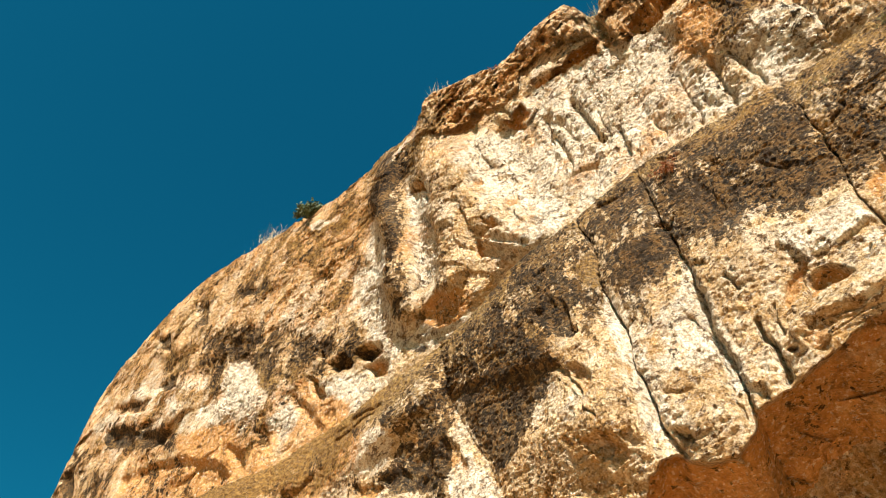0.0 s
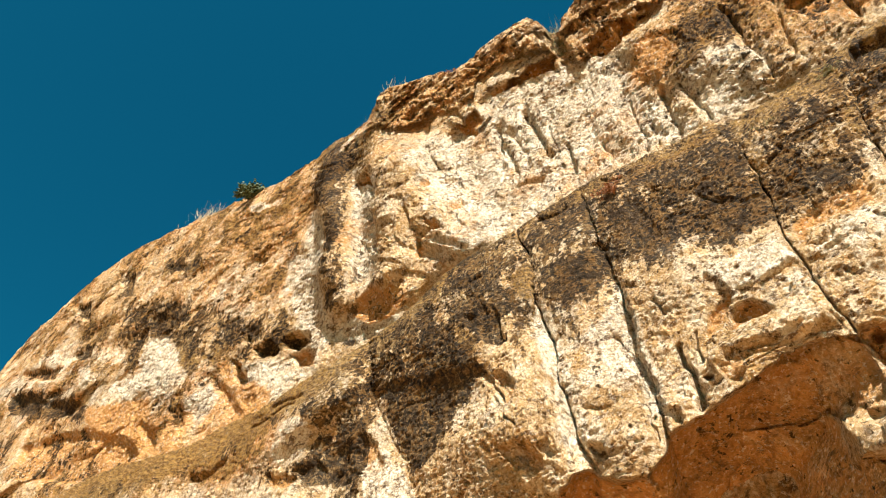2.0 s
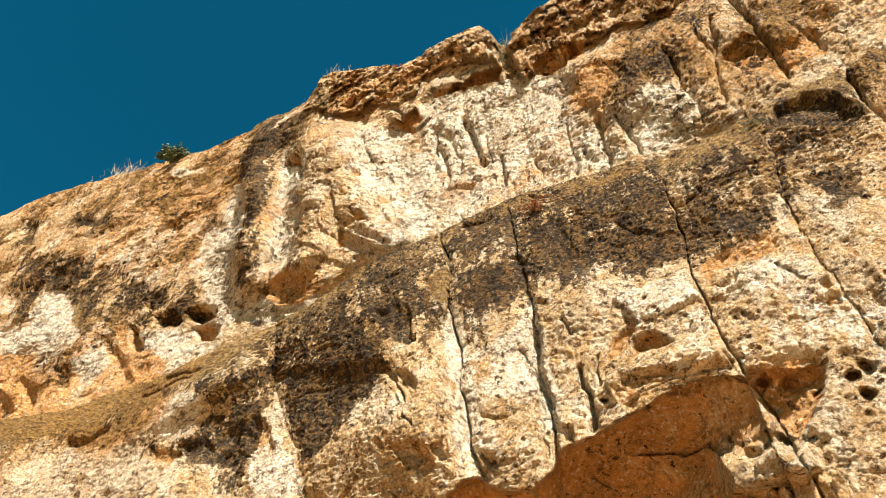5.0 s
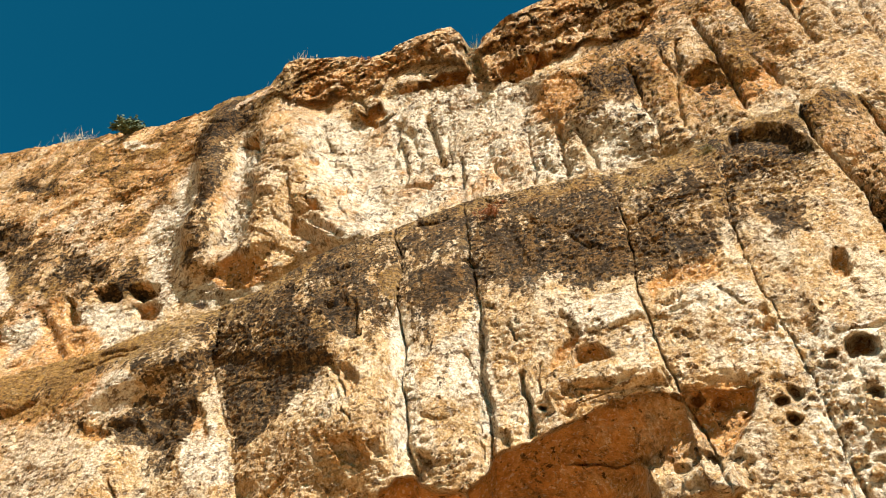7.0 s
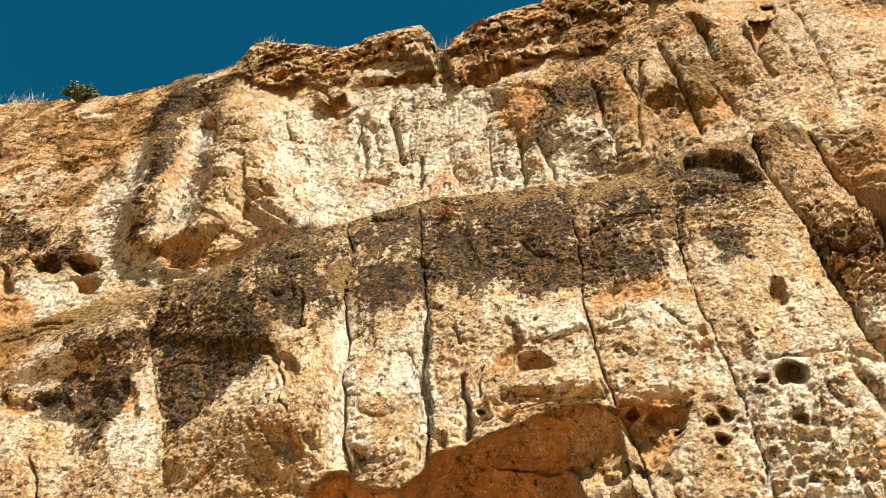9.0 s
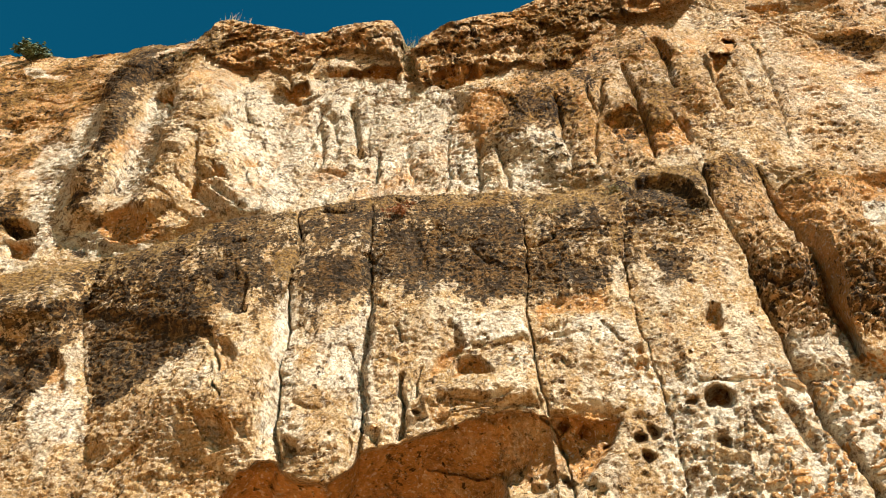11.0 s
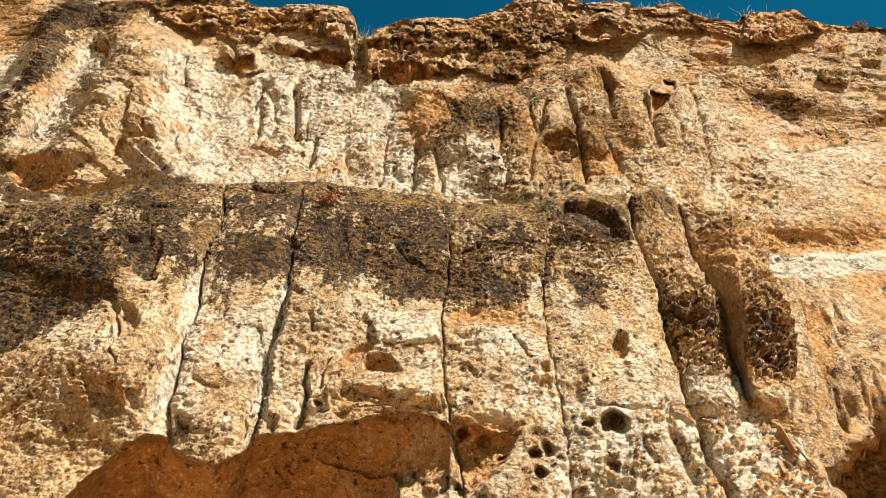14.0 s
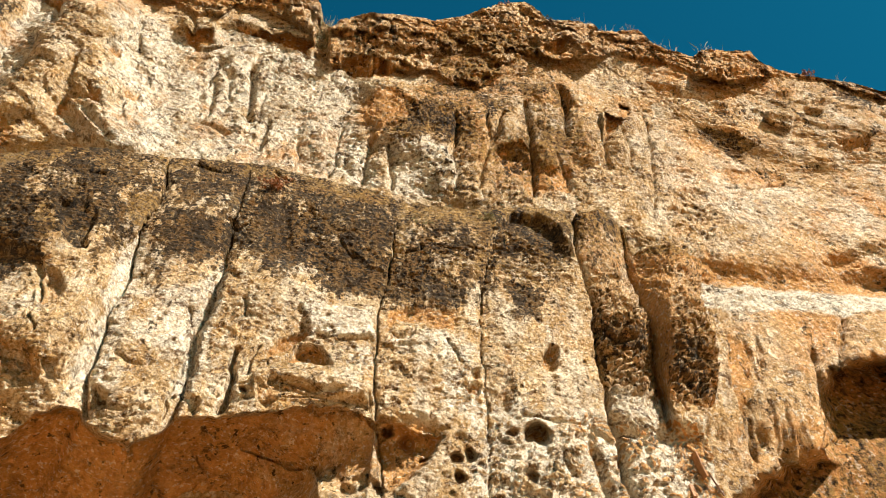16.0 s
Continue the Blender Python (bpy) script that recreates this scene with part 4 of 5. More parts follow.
    # bedding ledges on the right wall
    bed = z + 0.06 * x + 0.55 * soft_noise(x * 0.35, z * 0.3, 231) + 0.15 * soft_noise(x * 1.4, z * 1.0, 232)
    shelf = np.mod(bed * 0.66, 1)
    f.relief += ramp(x, 8.0, 10.5) * ramp(z, 22.0, 24.5) * 0.13 * (ramp(shelf, 0.0, 0.10) - shelf) * ramp(fractal(x * 0.5, z * 0.8, 2, 234), -0.5, 0.2)
    # the lower right block, its ledge and the hollow beside it
    shelf_z = along(x, [(5, 14.7), (7.88, 14.92), (8.37, 15.12), (8.78, 15.03), (9.22, 15.03), (9.64, 14.98), (10.13, 15.12), (10.59, 15.16), (11.22, 15.24), (11.88, 15.36), (13, 15.52), (20, 15.0)]) + 0.05 * fractal(x * 2, z * 0, 3, 241)
    block = ramp(z, shelf_z + 0.04, shelf_z - 0.10) * ramp(x, 5.0, 6.0)
    f.form += block * (0.45 + 0.25 * ramp(z, shelf_z, shelf_z - 1.0))
    f.form -= 0.40 * ramp(z, shelf_z + 1.3, shelf_z + 0.1) * ramp(x, 6.5, 8.5) * (1 - block)
    # brown lichen, ochre and crust here also paint in the hollow's shade
    f.hollow([(9.88, 11.95), (10.42, 12.68), (11.8, 13.06), (12.89, 13.23), (10.36, 8.53), (6.96, 8.19), (6.85, 8.81), (7.83, 9.5), (8.35, 10), (8.83, 10.05), (9.28, 10.24), (9.58, 10.88)], 1.3, 0.12, True, ochre=0.55, lichen=0.55, crust=0.15)
    f.hollow([(8.12, 13.34), (8.63, 13.25), (8.14, 11.7), (7.66, 11.04), (7.62, 11.62)], 0.20, 0.06, ochre=0.4)
    f.hollow([(11.65, 16.65), (12.65, 17.08), (14.16, 17.9), (15.72, 18.49), (14.27, 15.8), (11.93, 15.47)], 0.28, 0.3, True)
    f.groove([(10.22, 13.33), (10.07, 12.62), (9.79, 11.79), (9.56, 10.88), (9.26, 10.24)], 0.3, 0.05)
    f.groove([(7.88, 10.79), (7.67, 10.1)], 0.2, 0.05)
    f.groove([(8.03, 10.54), (8.48, 10.33), (8.86, 10.12)], 0.2, 0.06)
    f.groove([(8.53, 12.55), (8.38, 11.73), (8.69, 12.57), (8.84, 13.28)], 0.15, 0.05)
    f.groove([(11.33, 14.45), (11.05, 13.65), (10.49, 12.52)], 0.15, 0.05)
    f.weather(0.62, 0.80 + 0.25 * beds + 0.10 * block - 0.35 * ramp(x, 8.5, 10) * ramp(z, 24, 21), 500)
    # joints and slots
    for crack, deep, wide in (([(-4.58, 22.66), (-4.37, 21.32), (-4.17, 20.25), (-4, 19.56)], 0.70, 0.13), ([(-5.55, 22.73), (-5.59, 21.5), (-5.68, 20.55)], 0.60, 0.13), ([(-7.25, 26), (-6.93, 24.35), (-6.37, 23.11)], 0.5, 0.10), ([(-8.73, 24.99), (-8.27, 23.39), (-7.94, 22.51)], 0.4, 0.09),
                              ([(-3.46, 19.49), (-3.47, 17.93)], 0.35, 0.08), ([(-2.43, 18.65), (-2.46, 17.7)], 0.3, 0.06), ([(-1.4, 19.72), (-1.44, 18.26), (-1.44, 17.32)], 0.35, 0.06), ([(-0.62, 19.39), (-0.79, 18.28)], 0.4, 0.07), ([(-5.45, 21.61), (-5.19, 19.73), (-5.31, 19.18)], 0.4, 0.10),
                              ([(-5.1, 21.99), (-4.77, 20.5), (-4.78, 19.57)], 0.3, 0.10), ([(-3.94, 21.14), (-3.8, 19.48)], 0.25, 0.08),
                              ([(1.88, 21.57), (1.82, 19.72), (1.85, 17.72)], 0.45, 0.08), ([(3.33, 22.18), (3.09, 20.89), (2.86, 20.33)], 0.45, 0.08), ([(2.87, 21.86), (2.86, 20.33), (2.6, 19.03), (2.46, 17.87)], 0.35, 0.07), ([(4.12, 22.99), (4.12, 20.68), (4.12, 19.42), (3.97, 17.83)], 0.65, 0.10),
                              ([(5.48, 25.06), (5.51, 23.62), (5.32, 21.35)], 0.5, 0.12), ([(4.85, 20.23), (5.01, 19.35), (5.07, 18.5)], 0.35, 0.09), ([(6.56, 22.23), (6.49, 21), (6.37, 19.7)], 0.5, 0.10), ([(8.26, 23.67), (8.01, 21.42), (7.62, 19.13), (7.34, 17.7)], 0.35, 0.08),
                              ([(7.31, 22.27), (7.3, 21.22), (7.22, 19.92)], 0.35, 0.10), ([(-0.61, 19.36), (-0.62, 18.33), (-0.59, 17.12)], 0.45, 0.08), ([(-0.06, 19.51), (0.12, 17.16)], 0.35, 0.06), ([(1.8, 19.72), (1.8, 17.44)], 0.3, 0.06),
                              ([(-11.6, 26.12), (-11.12, 23.86)], 0.5, 0.10), ([(-11.21, 22.79), (-10.85, 21.61), (-10.67, 20.27)], 0.35, 0.09),
                              ([(-13.55, 28.53), (-15.3, 29.19), (-17.13, 29.18)], 0.45, 0.10), ([(-14.22, 26.01), (-15.95, 26.13), (-17.38, 26.62)], 0.3, 0.10), ([(-8.84, 18.75), (-7.9, 17.64), (-7.32, 17.19)], 0.2, 0.08), ([(-8.13, 18.78), (-7.06, 17.61)], 0.2, 0.08),
                              ([(-6.73, 21.3), (-6.26, 22.14), (-5.94, 22.72)], 0.2, 0.08), ([(-5.23, 19.15), (-4.34, 18.53)], 0.25, 0.07), ([(7.16, 24.13), (7.5, 23.83), (8.09, 23.82)], 0.3, 0.1),
                              ([(10.91, 27.33), (12.38, 27.35), (14.7, 28.77)], 0.5, 0.12), ([(8.4, 25.36), (9.88, 25.4), (11.16, 25.47), (12.2, 26.05)], 0.35, 0.10), ([(12.88, 24.86), (13.19, 24.55), (13.83, 24.45)], 0.45, 0.10), ([(10.25, 19.77), (11, 19.89), (12.11, 20.47)], 0.3, 0.10),
                              ([(15.88, 27.55), (17.71, 27.99), (18.66, 27.49)], 0.35, 0.08), ([(14.7, 22.18), (16.58, 22.84)], 0.25, 0.08), ([(13.9, 22.14), (15.56, 22.75), (16.52, 22.72)], 0.25, 0.08), ([(7.25, 27.28), (8.27, 25.76), (9.37, 25.03), (10.3, 23.12)], 0.15, 0.1)):
        f.groove(crack, (0.34 if crack[0][0] > 0.4 else 0.36) * deep, (0.55 if crack[0][0] > 0.4 else 0.75) * wide, 0.2)
    # blocks under the cap
    f.hollow([(6.64, 22.73), (7.19, 23.74), (7.67, 23.69), (7.3, 22.74), (6.78, 21.69), (6.54, 21.35)], -0.28, 0.10, True)
    f.hollow([(-7.59, 25.72), (-6.36, 25.25), (-5.82, 24.03), (-6.27, 23.1), (-6.88, 23.61)], -0.30, 0.16, True, lichen=0.4)
    f.hollow([(5.38, 25.02), (5.68, 24.99), (5.7, 23.28), (5.42, 22.81), (5.36, 23.97)], 0.5, 0.06, ochre=0.6)
    f.hollow([(12.91, 24.95), (13.35, 25.29), (13.96, 24.89), (13.79, 24.44), (13.18, 24.5)], -0.35, 0.06, True)
    f.hollow([(5.02, 28.93), (6.25, 29.8), (7.31, 29.1), (7.38, 27.82), (5.92, 27.05), (4.95, 26.94)], -0.4, 0.08, True)
    f.hollow([(10.98, 27.36), (12.03, 29.76), (14.36, 30.61), (14.77, 29.51), (14.74, 28.88), (12.46, 27.61)], -0.35, 0.06, True)
    # hollows; ochre under the cap and crust in dark ones paint in shade
    f.hollow([(-5.83, 25.95), (-4.51, 25.18), (-3.18, 25.36), (-3.11, 24.12), (-4.08, 24.61), (-5.54, 25.01)], 0.45, 0.08, ochre=0.7)
    f.hollow([(-2.28, 24.53), (-1.29, 24.65), (-0.53, 24.46), (-0.99, 23.24), (-1.73, 23.34)], 0.45, 0.08, ochre=0.7)
    f.hollow([(-12.18, 25.87), (-11.67, 25.93), (-11.34, 24.95), (-11.85, 25.09)], 0.7, 0.06, ochre=0.6)
    f.hollow([(-11.13, 17.69), (-11.04, 18.26), (-10.69, 18.6), (-10.03, 17.76), (-9.74, 16.97), (-9.94, 16.65), (-10.64, 17)], 0.34, 0.16, ochre=0.6, crust=0.25)
    f.hollow([(-8.99, 19.02), (-8.93, 19.58), (-8.64, 19.68), (-8.66, 18.91), (-8.75, 18.39)], 0.35, 0.06, ochre=0.7)
    f.hollow([(-8.74, 20.42), (-8.04, 19.67), (-7.86, 19.19), (-8.29, 19.55)], 0.30, 0.06, ochre=0.7)
    f.hollow([(-8.86, 22.9), (-8.4, 22.27), (-8.39, 21.81), (-8.87, 22.47)], 0.22, 0.06, ochre=0.6)
    f.hollow([(-7.71, 20.4), (-7.11, 20.11), (-6.94, 19.56), (-7.3, 19.57)], 0.22, 0.06, ochre=0.5)
    f.hollow([(-2.07, 24.07), (-0.25, 24.85), (-0.38, 23.93), (-1.59, 23.11)], 0.5, 0.08, ochre=0.7)
    f.hollow([(5.17, 28.13), (6.13, 28.81), (6.12, 27.77), (5.29, 27.17)], 0.35, 0.06, ochre=0.8)
    # left-facing side of the second bulge, shaded through its ochre colour
    f.hollow([(-1.05, 21.38), (-0.1, 22.61), (0.56, 21.88), (0.05, 20.18), (-0.61, 19.36), (-0.99, 20.14)], 0.15, 0.25, True, ochre=0.5)
    f.hollow([(3.04, 19.74), (3.88, 19.81), (3.91, 19.07), (3.31, 18.57), (3.1, 19.15)], 0.25, 0.10, ochre=0.3, crust=0.3)
    f.hollow([(4.24, 19.16), (5.01, 19.35), (5.05, 18.36), (4.21, 17.89), (4, 18.24)], 0.15, 0.12, ochre=0.5)
    f.hollow([(10.05, 23.5), (11.14, 23.29), (12.02, 22.8), (11.31, 21.97), (10.91, 21.19), (10.36, 21.99)], 0.16, 0.14, crust=0.15, lichen=0.5)
    f.hollow([(8.91, 26.29), (10.05, 26.12), (10.02, 25.53), (9.08, 25.58)], 0.3, 0.06, ochre=0.7)
    f.hollow([(15.34, 23.87), (16.88, 24.69), (16.5, 23.66), (15.32, 23.12)], 0.45, 0.08, ochre=0.4)
    f.hollow([(9.77, 20.57), (10.54, 20.71), (12.12, 21.01), (12.17, 20.39), (10.77, 19.75), (10.16, 20.05)], 0.08, 0.12, ochre=0.3)
    f.hollow([(14.85, 26.09), (15.64, 26.11), (15.17, 25.25), (14.63, 25.26)], 0.35, 0.06, crust=0.3)
    f.hollow([(14.05, 26.96), (14.7, 27.17), (14.32, 26.46), (13.82, 26.3)], 0.3, 0.05)
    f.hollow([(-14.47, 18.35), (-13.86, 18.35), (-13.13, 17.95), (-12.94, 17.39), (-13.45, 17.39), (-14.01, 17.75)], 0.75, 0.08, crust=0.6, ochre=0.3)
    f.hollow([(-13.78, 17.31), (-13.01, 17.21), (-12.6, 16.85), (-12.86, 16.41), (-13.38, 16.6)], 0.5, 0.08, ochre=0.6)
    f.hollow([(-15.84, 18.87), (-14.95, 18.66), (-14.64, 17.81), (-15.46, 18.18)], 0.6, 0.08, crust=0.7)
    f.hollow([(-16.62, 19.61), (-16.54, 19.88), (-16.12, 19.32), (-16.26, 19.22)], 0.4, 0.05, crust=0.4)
    f.hollow([(-17.07, 18.92), (-16.42, 18.46), (-15.8, 17.27), (-16.25, 17.4)], 0.5, 0.08, ochre=0.5)
    f.hollow([(-14.28, 21.31), (-13.84, 21.25), (-13.65, 20.86), (-14.04, 20.97)], 0.35, 0.05)
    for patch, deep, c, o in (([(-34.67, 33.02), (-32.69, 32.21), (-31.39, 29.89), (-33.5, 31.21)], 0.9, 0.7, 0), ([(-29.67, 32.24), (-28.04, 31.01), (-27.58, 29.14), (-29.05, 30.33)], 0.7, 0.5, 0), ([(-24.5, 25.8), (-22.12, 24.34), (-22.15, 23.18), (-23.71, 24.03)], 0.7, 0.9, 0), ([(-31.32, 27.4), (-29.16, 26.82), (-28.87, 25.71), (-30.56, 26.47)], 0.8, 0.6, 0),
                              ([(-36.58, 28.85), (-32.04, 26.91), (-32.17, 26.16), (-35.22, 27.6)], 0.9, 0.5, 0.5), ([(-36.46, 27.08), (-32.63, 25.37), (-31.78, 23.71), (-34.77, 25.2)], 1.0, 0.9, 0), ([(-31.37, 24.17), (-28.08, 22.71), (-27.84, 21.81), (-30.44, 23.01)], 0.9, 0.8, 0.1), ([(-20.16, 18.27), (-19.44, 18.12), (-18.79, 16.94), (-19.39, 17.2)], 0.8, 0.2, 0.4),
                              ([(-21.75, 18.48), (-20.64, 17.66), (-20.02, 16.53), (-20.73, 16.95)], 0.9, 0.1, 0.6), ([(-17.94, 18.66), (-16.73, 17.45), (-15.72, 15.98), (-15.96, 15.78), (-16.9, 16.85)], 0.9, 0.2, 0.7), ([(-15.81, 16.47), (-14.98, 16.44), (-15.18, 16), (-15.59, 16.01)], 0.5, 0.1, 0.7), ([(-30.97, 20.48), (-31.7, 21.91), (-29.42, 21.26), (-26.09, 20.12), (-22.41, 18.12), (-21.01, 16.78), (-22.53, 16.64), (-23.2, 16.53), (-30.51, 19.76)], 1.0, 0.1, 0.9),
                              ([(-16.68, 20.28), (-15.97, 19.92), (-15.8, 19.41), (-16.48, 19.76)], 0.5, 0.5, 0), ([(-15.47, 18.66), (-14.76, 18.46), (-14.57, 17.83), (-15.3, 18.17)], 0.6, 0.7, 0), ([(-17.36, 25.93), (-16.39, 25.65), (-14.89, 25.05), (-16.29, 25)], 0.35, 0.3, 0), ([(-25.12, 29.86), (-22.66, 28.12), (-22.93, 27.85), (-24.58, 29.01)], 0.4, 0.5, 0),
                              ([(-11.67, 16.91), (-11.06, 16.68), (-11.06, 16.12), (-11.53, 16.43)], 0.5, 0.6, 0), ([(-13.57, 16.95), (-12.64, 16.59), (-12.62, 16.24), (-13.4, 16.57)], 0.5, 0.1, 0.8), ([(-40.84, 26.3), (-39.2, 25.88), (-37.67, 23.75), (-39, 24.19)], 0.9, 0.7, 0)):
        # pits kept shallow, the crust tone painting in their shade
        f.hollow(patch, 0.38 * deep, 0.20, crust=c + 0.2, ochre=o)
    # notches under the cap rock and between the flutes, their shade painted in ochre
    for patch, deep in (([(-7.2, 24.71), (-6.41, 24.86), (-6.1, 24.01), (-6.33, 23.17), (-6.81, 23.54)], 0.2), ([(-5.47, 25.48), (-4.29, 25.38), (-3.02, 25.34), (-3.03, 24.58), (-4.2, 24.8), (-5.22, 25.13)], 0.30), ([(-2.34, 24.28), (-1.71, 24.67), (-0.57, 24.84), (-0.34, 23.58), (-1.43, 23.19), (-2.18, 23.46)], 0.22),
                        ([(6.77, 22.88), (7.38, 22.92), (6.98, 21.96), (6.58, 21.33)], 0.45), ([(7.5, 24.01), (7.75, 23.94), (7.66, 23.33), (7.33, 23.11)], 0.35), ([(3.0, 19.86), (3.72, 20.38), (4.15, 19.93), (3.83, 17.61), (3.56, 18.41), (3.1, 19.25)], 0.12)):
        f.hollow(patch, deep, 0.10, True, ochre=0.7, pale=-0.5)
    for finger in ([(2.65, 23.0), (2.6, 21.3), (2.4, 19.6)], [(3.65, 22.9), (3.6, 21.4), (3.45, 20.4)], [(4.75, 24.0), (4.75, 21.8), (4.6, 19.6)], [(6.0, 24.6), (5.95, 22.4), (5.75, 20.2)], [(7.3, 23.4), (7.0, 21.0)]):
        f.ridge(finger, 0.42, 0.11)
    # stains
    s = f.stains
    n, n2 = fractal(x * 0.5, z * 0.5, 4, 281), fractal(x * 1.6, z * 1.4, 4, 282, 0.6)
    f.stain([(-10.7, 27.98), (-8.94, 26.17), (-7.26, 23.7), (-5.77, 25.25), (-2.87, 24), (-1.18, 23.14), (-1.13, 20.9), (-0.91, 19.2), (-0.32, 17.16), (-3.18, 17.3), (-5.69, 17.16), (-8.45, 17.06), (-7.4, 19.67), (-8.97, 22.95)], 0.5, pale=0.52, lichen=-0.3)
    f.streak([(-13.94, 24.86), (-13.6, 22.32), (-13.65, 21.02), (-13.34, 19.71), (-12.96, 18.47), (-11.32, 16.96), (-9.92, 16.32)], 0.45, pale=1.0, ochre=-0.4, crust=-0.4, lichen=-0.5)
    f.stain([(7.88, 14.92), (9.22, 15.03), (11.22, 15.24), (12.98, 15.47), (12.74, 14.99), (10.9, 14.47), (8.98, 14.33), (7.72, 14.1)], 0.15, pale=1.0, ochre=-0.8)
    f.stain([(8.3, 22.92), (9.87, 21.58), (12.08, 19.92), (15.56, 20.75), (14.3, 18.18), (9.6, 17.68), (7.68, 17.77)], 0.6, pale=0.35)
    f.stain([(0.09, 19.56), (1.05, 20.14), (1.72, 18.51), (1.43, 17.1), (0.26, 17.07)], 0.4, pale=0.7)
    f.stain([(-14.94, 23.55), (-18.91, 25.1), (-19.75, 23.9), (-18.4, 21.39), (-14.92, 20.84), (-13.81, 21.72)], 0.6, pale=0.35)
    f.stain([(-23.99, 24.22), (-18.68, 19.63), (-14.49, 16.83), (-13.83, 15.78), (-18.57, 16.83), (-21.07, 18.38), (-23.79, 21.54)], 0.6, pale=0.7)
    f.stain([(-39.57, 28.97), (-30.92, 28.74), (-24.81, 24.07), (-28.21, 23.43), (-33.38, 23.53)], 0.6, pale=0.5)
    s["crust"] += beds * ramp(x, -13.5, -11.5) * ramp(x, 12, 8) * (-0.10 + 0.4 * n2) + left * (0.05 + 0.65 * n2 + 0.25 * n) + ramp(x, 8, 11) * ramp(z, 23, 25) * (0.10 + 0.5 * n2)
    for patch, v in (([(-0.25, 22.18), (0.96, 23.35), (2.66, 24.33), (4.23, 24.43), (2.92, 21.01), (1.71, 20.33), (0.38, 20.28)], 0.25), ([(0.72, 20.05), (1.71, 20.66), (1.8, 17.71), (1.13, 17.28)], 0.25), ([(-13.74, 30.05), (-12.24, 29.28), (-12.59, 25.29), (-12.54, 22.96), (-12.74, 21.17), (-13.06, 20.81), (-13.14, 22.84), (-14.6, 27.52), (-14.41, 28.86)], 0.95), ([(-12.9, 19.56), (-12.46, 19.7), (-11.5, 18.54), (-11.21, 17.42), (-12.06, 17.8)], 0.8),
                     ([(-13.32, 21.55), (-12.27, 21.49), (-12.13, 19.3), (-12.9, 19.56)], 0.4), ([(-27.28, 28.31), (-20.7, 24.37), (-17.71, 21.28), (-18.85, 20.3), (-21.69, 22.4), (-23.66, 23.34), (-25.04, 23.54), (-26.8, 26.05)], 0.55), ([(-18.72, 22.61), (-14.21, 19.13), (-14.66, 18.14), (-16.56, 18.84), (-18.2, 20.45)], 0.4), ([(-37.9, 28.46), (-27.98, 22.98), (-24.07, 20.24), (-26.91, 20.88), (-34.05, 24.55)], 0.5),
                     ([(-45.81, 31.02), (-42.52, 30.15), (-32.75, 22.58), (-32.26, 21.06), (-41.18, 25.11)], 0.45), ([(2.68, 18.75), (3.34, 19.22), (3.28, 18.07), (2.8, 17.68)], 0.2), ([(16.45, 28.95), (18.02, 29.22), (19.44, 28.69), (18.49, 26.76), (16.61, 27.08)], 0.45), ([(-1.14, 27.94), (1.7, 26.94), (0.55, 23.86), (-0.95, 23.83), (-2.1, 23.61), (-2.47, 25.52)], 0.3)):
        f.stain(patch, 0.5, crust=v)
    s["lichen"] += beds * ramp(x, -13.5, -11.5) * ramp(x, 14, 8.5) * (0.14 + 0.5 * n + 0.3 * n2) + left * (0.28 + 0.6 * n + 0.55 * n2) + 0.25 * ramp(x, 8, 12) * ramp(z, 24, 27)
    f.stain([(-15.12, 30.23), (-11.2, 31.44), (-10.28, 28.26), (-11.67, 27.99), (-11.55, 25.67), (-13.03, 26.79), (-13.67, 25.77)], 0.5, lichen=0.55)
    f.stain([(-21.74, 30.83), (-15.24, 28.29), (-13.69, 23.79), (-16.49, 24.54), (-19.28, 26.9)], 0.5, lichen=0.35, ochre=0.35)
    f.stain([(-0.13, 22.99), (5.67, 24.9), (6.26, 20.94), (4.87, 18.18), (2.65, 17.91), (0.19, 18.12)], 0.5, lichen=0.46, crust=0.05, ochre=0.2)
    f.stain([(-19.33, 29.92), (-16.74, 28.51), (-16.88, 28.19), (-18.92, 29.28)], 0.10, pale=1.6, lichen=-0.8, crust=-0.8, ochre=-0.6)
    f.stain([(-13.83, 29.47), (-11.9, 30.15), (-11.93, 29.21), (-13.28, 28.89)], 0.15, pale=1.3, lichen=-0.8, crust=-0.8)
    f.stain([(-21.82, 22.81), (-20.71, 23.03), (-19, 19.56), (-20.73, 20.6)], 0.3, lichen=0.5)
    f.stain([(-11.38, 28.74), (-12.93, 29.58), (-14.49, 28.79), (-14.61, 26.8), (-13.76, 24.44), (-13.17, 22.78), (-13.33, 21.37), (-13.29, 20.06), (-12.61, 18.51), (-12, 17.76), (-11.56, 17.85), (-12.05, 19.6), (-12.17, 21.22), (-12.21, 23.01), (-12.37, 25.07), (-12.48, 26.91), (-11.67, 27.75)], 0.25, crust=0.12, lichen=0.50, pale=-0.8)
    f.stain([(-13.91, 24.46), (-13.34, 22.62), (-13.52, 21.23), (-13.49, 19.93), (-12.77, 18.39), (-11.84, 17.23), (-10.36, 16.66), (-10.39, 16.35), (-12.32, 16.91), (-13.26, 18.04), (-13.72, 19.51), (-13.75, 21.09), (-13.86, 23.26)], 0.15, pale=1.2, crust=-1, lichen=-1, ochre=-0.5)
    f.stain([(-12.26, 25.94), (-11.77, 25.41), (-11.4, 23.28), (-10.88, 21.55), (-11.38, 21.28), (-11.87, 21.87), (-11.9, 23.75)], 0.12, pale=1.4, crust=-1, lichen=-1)
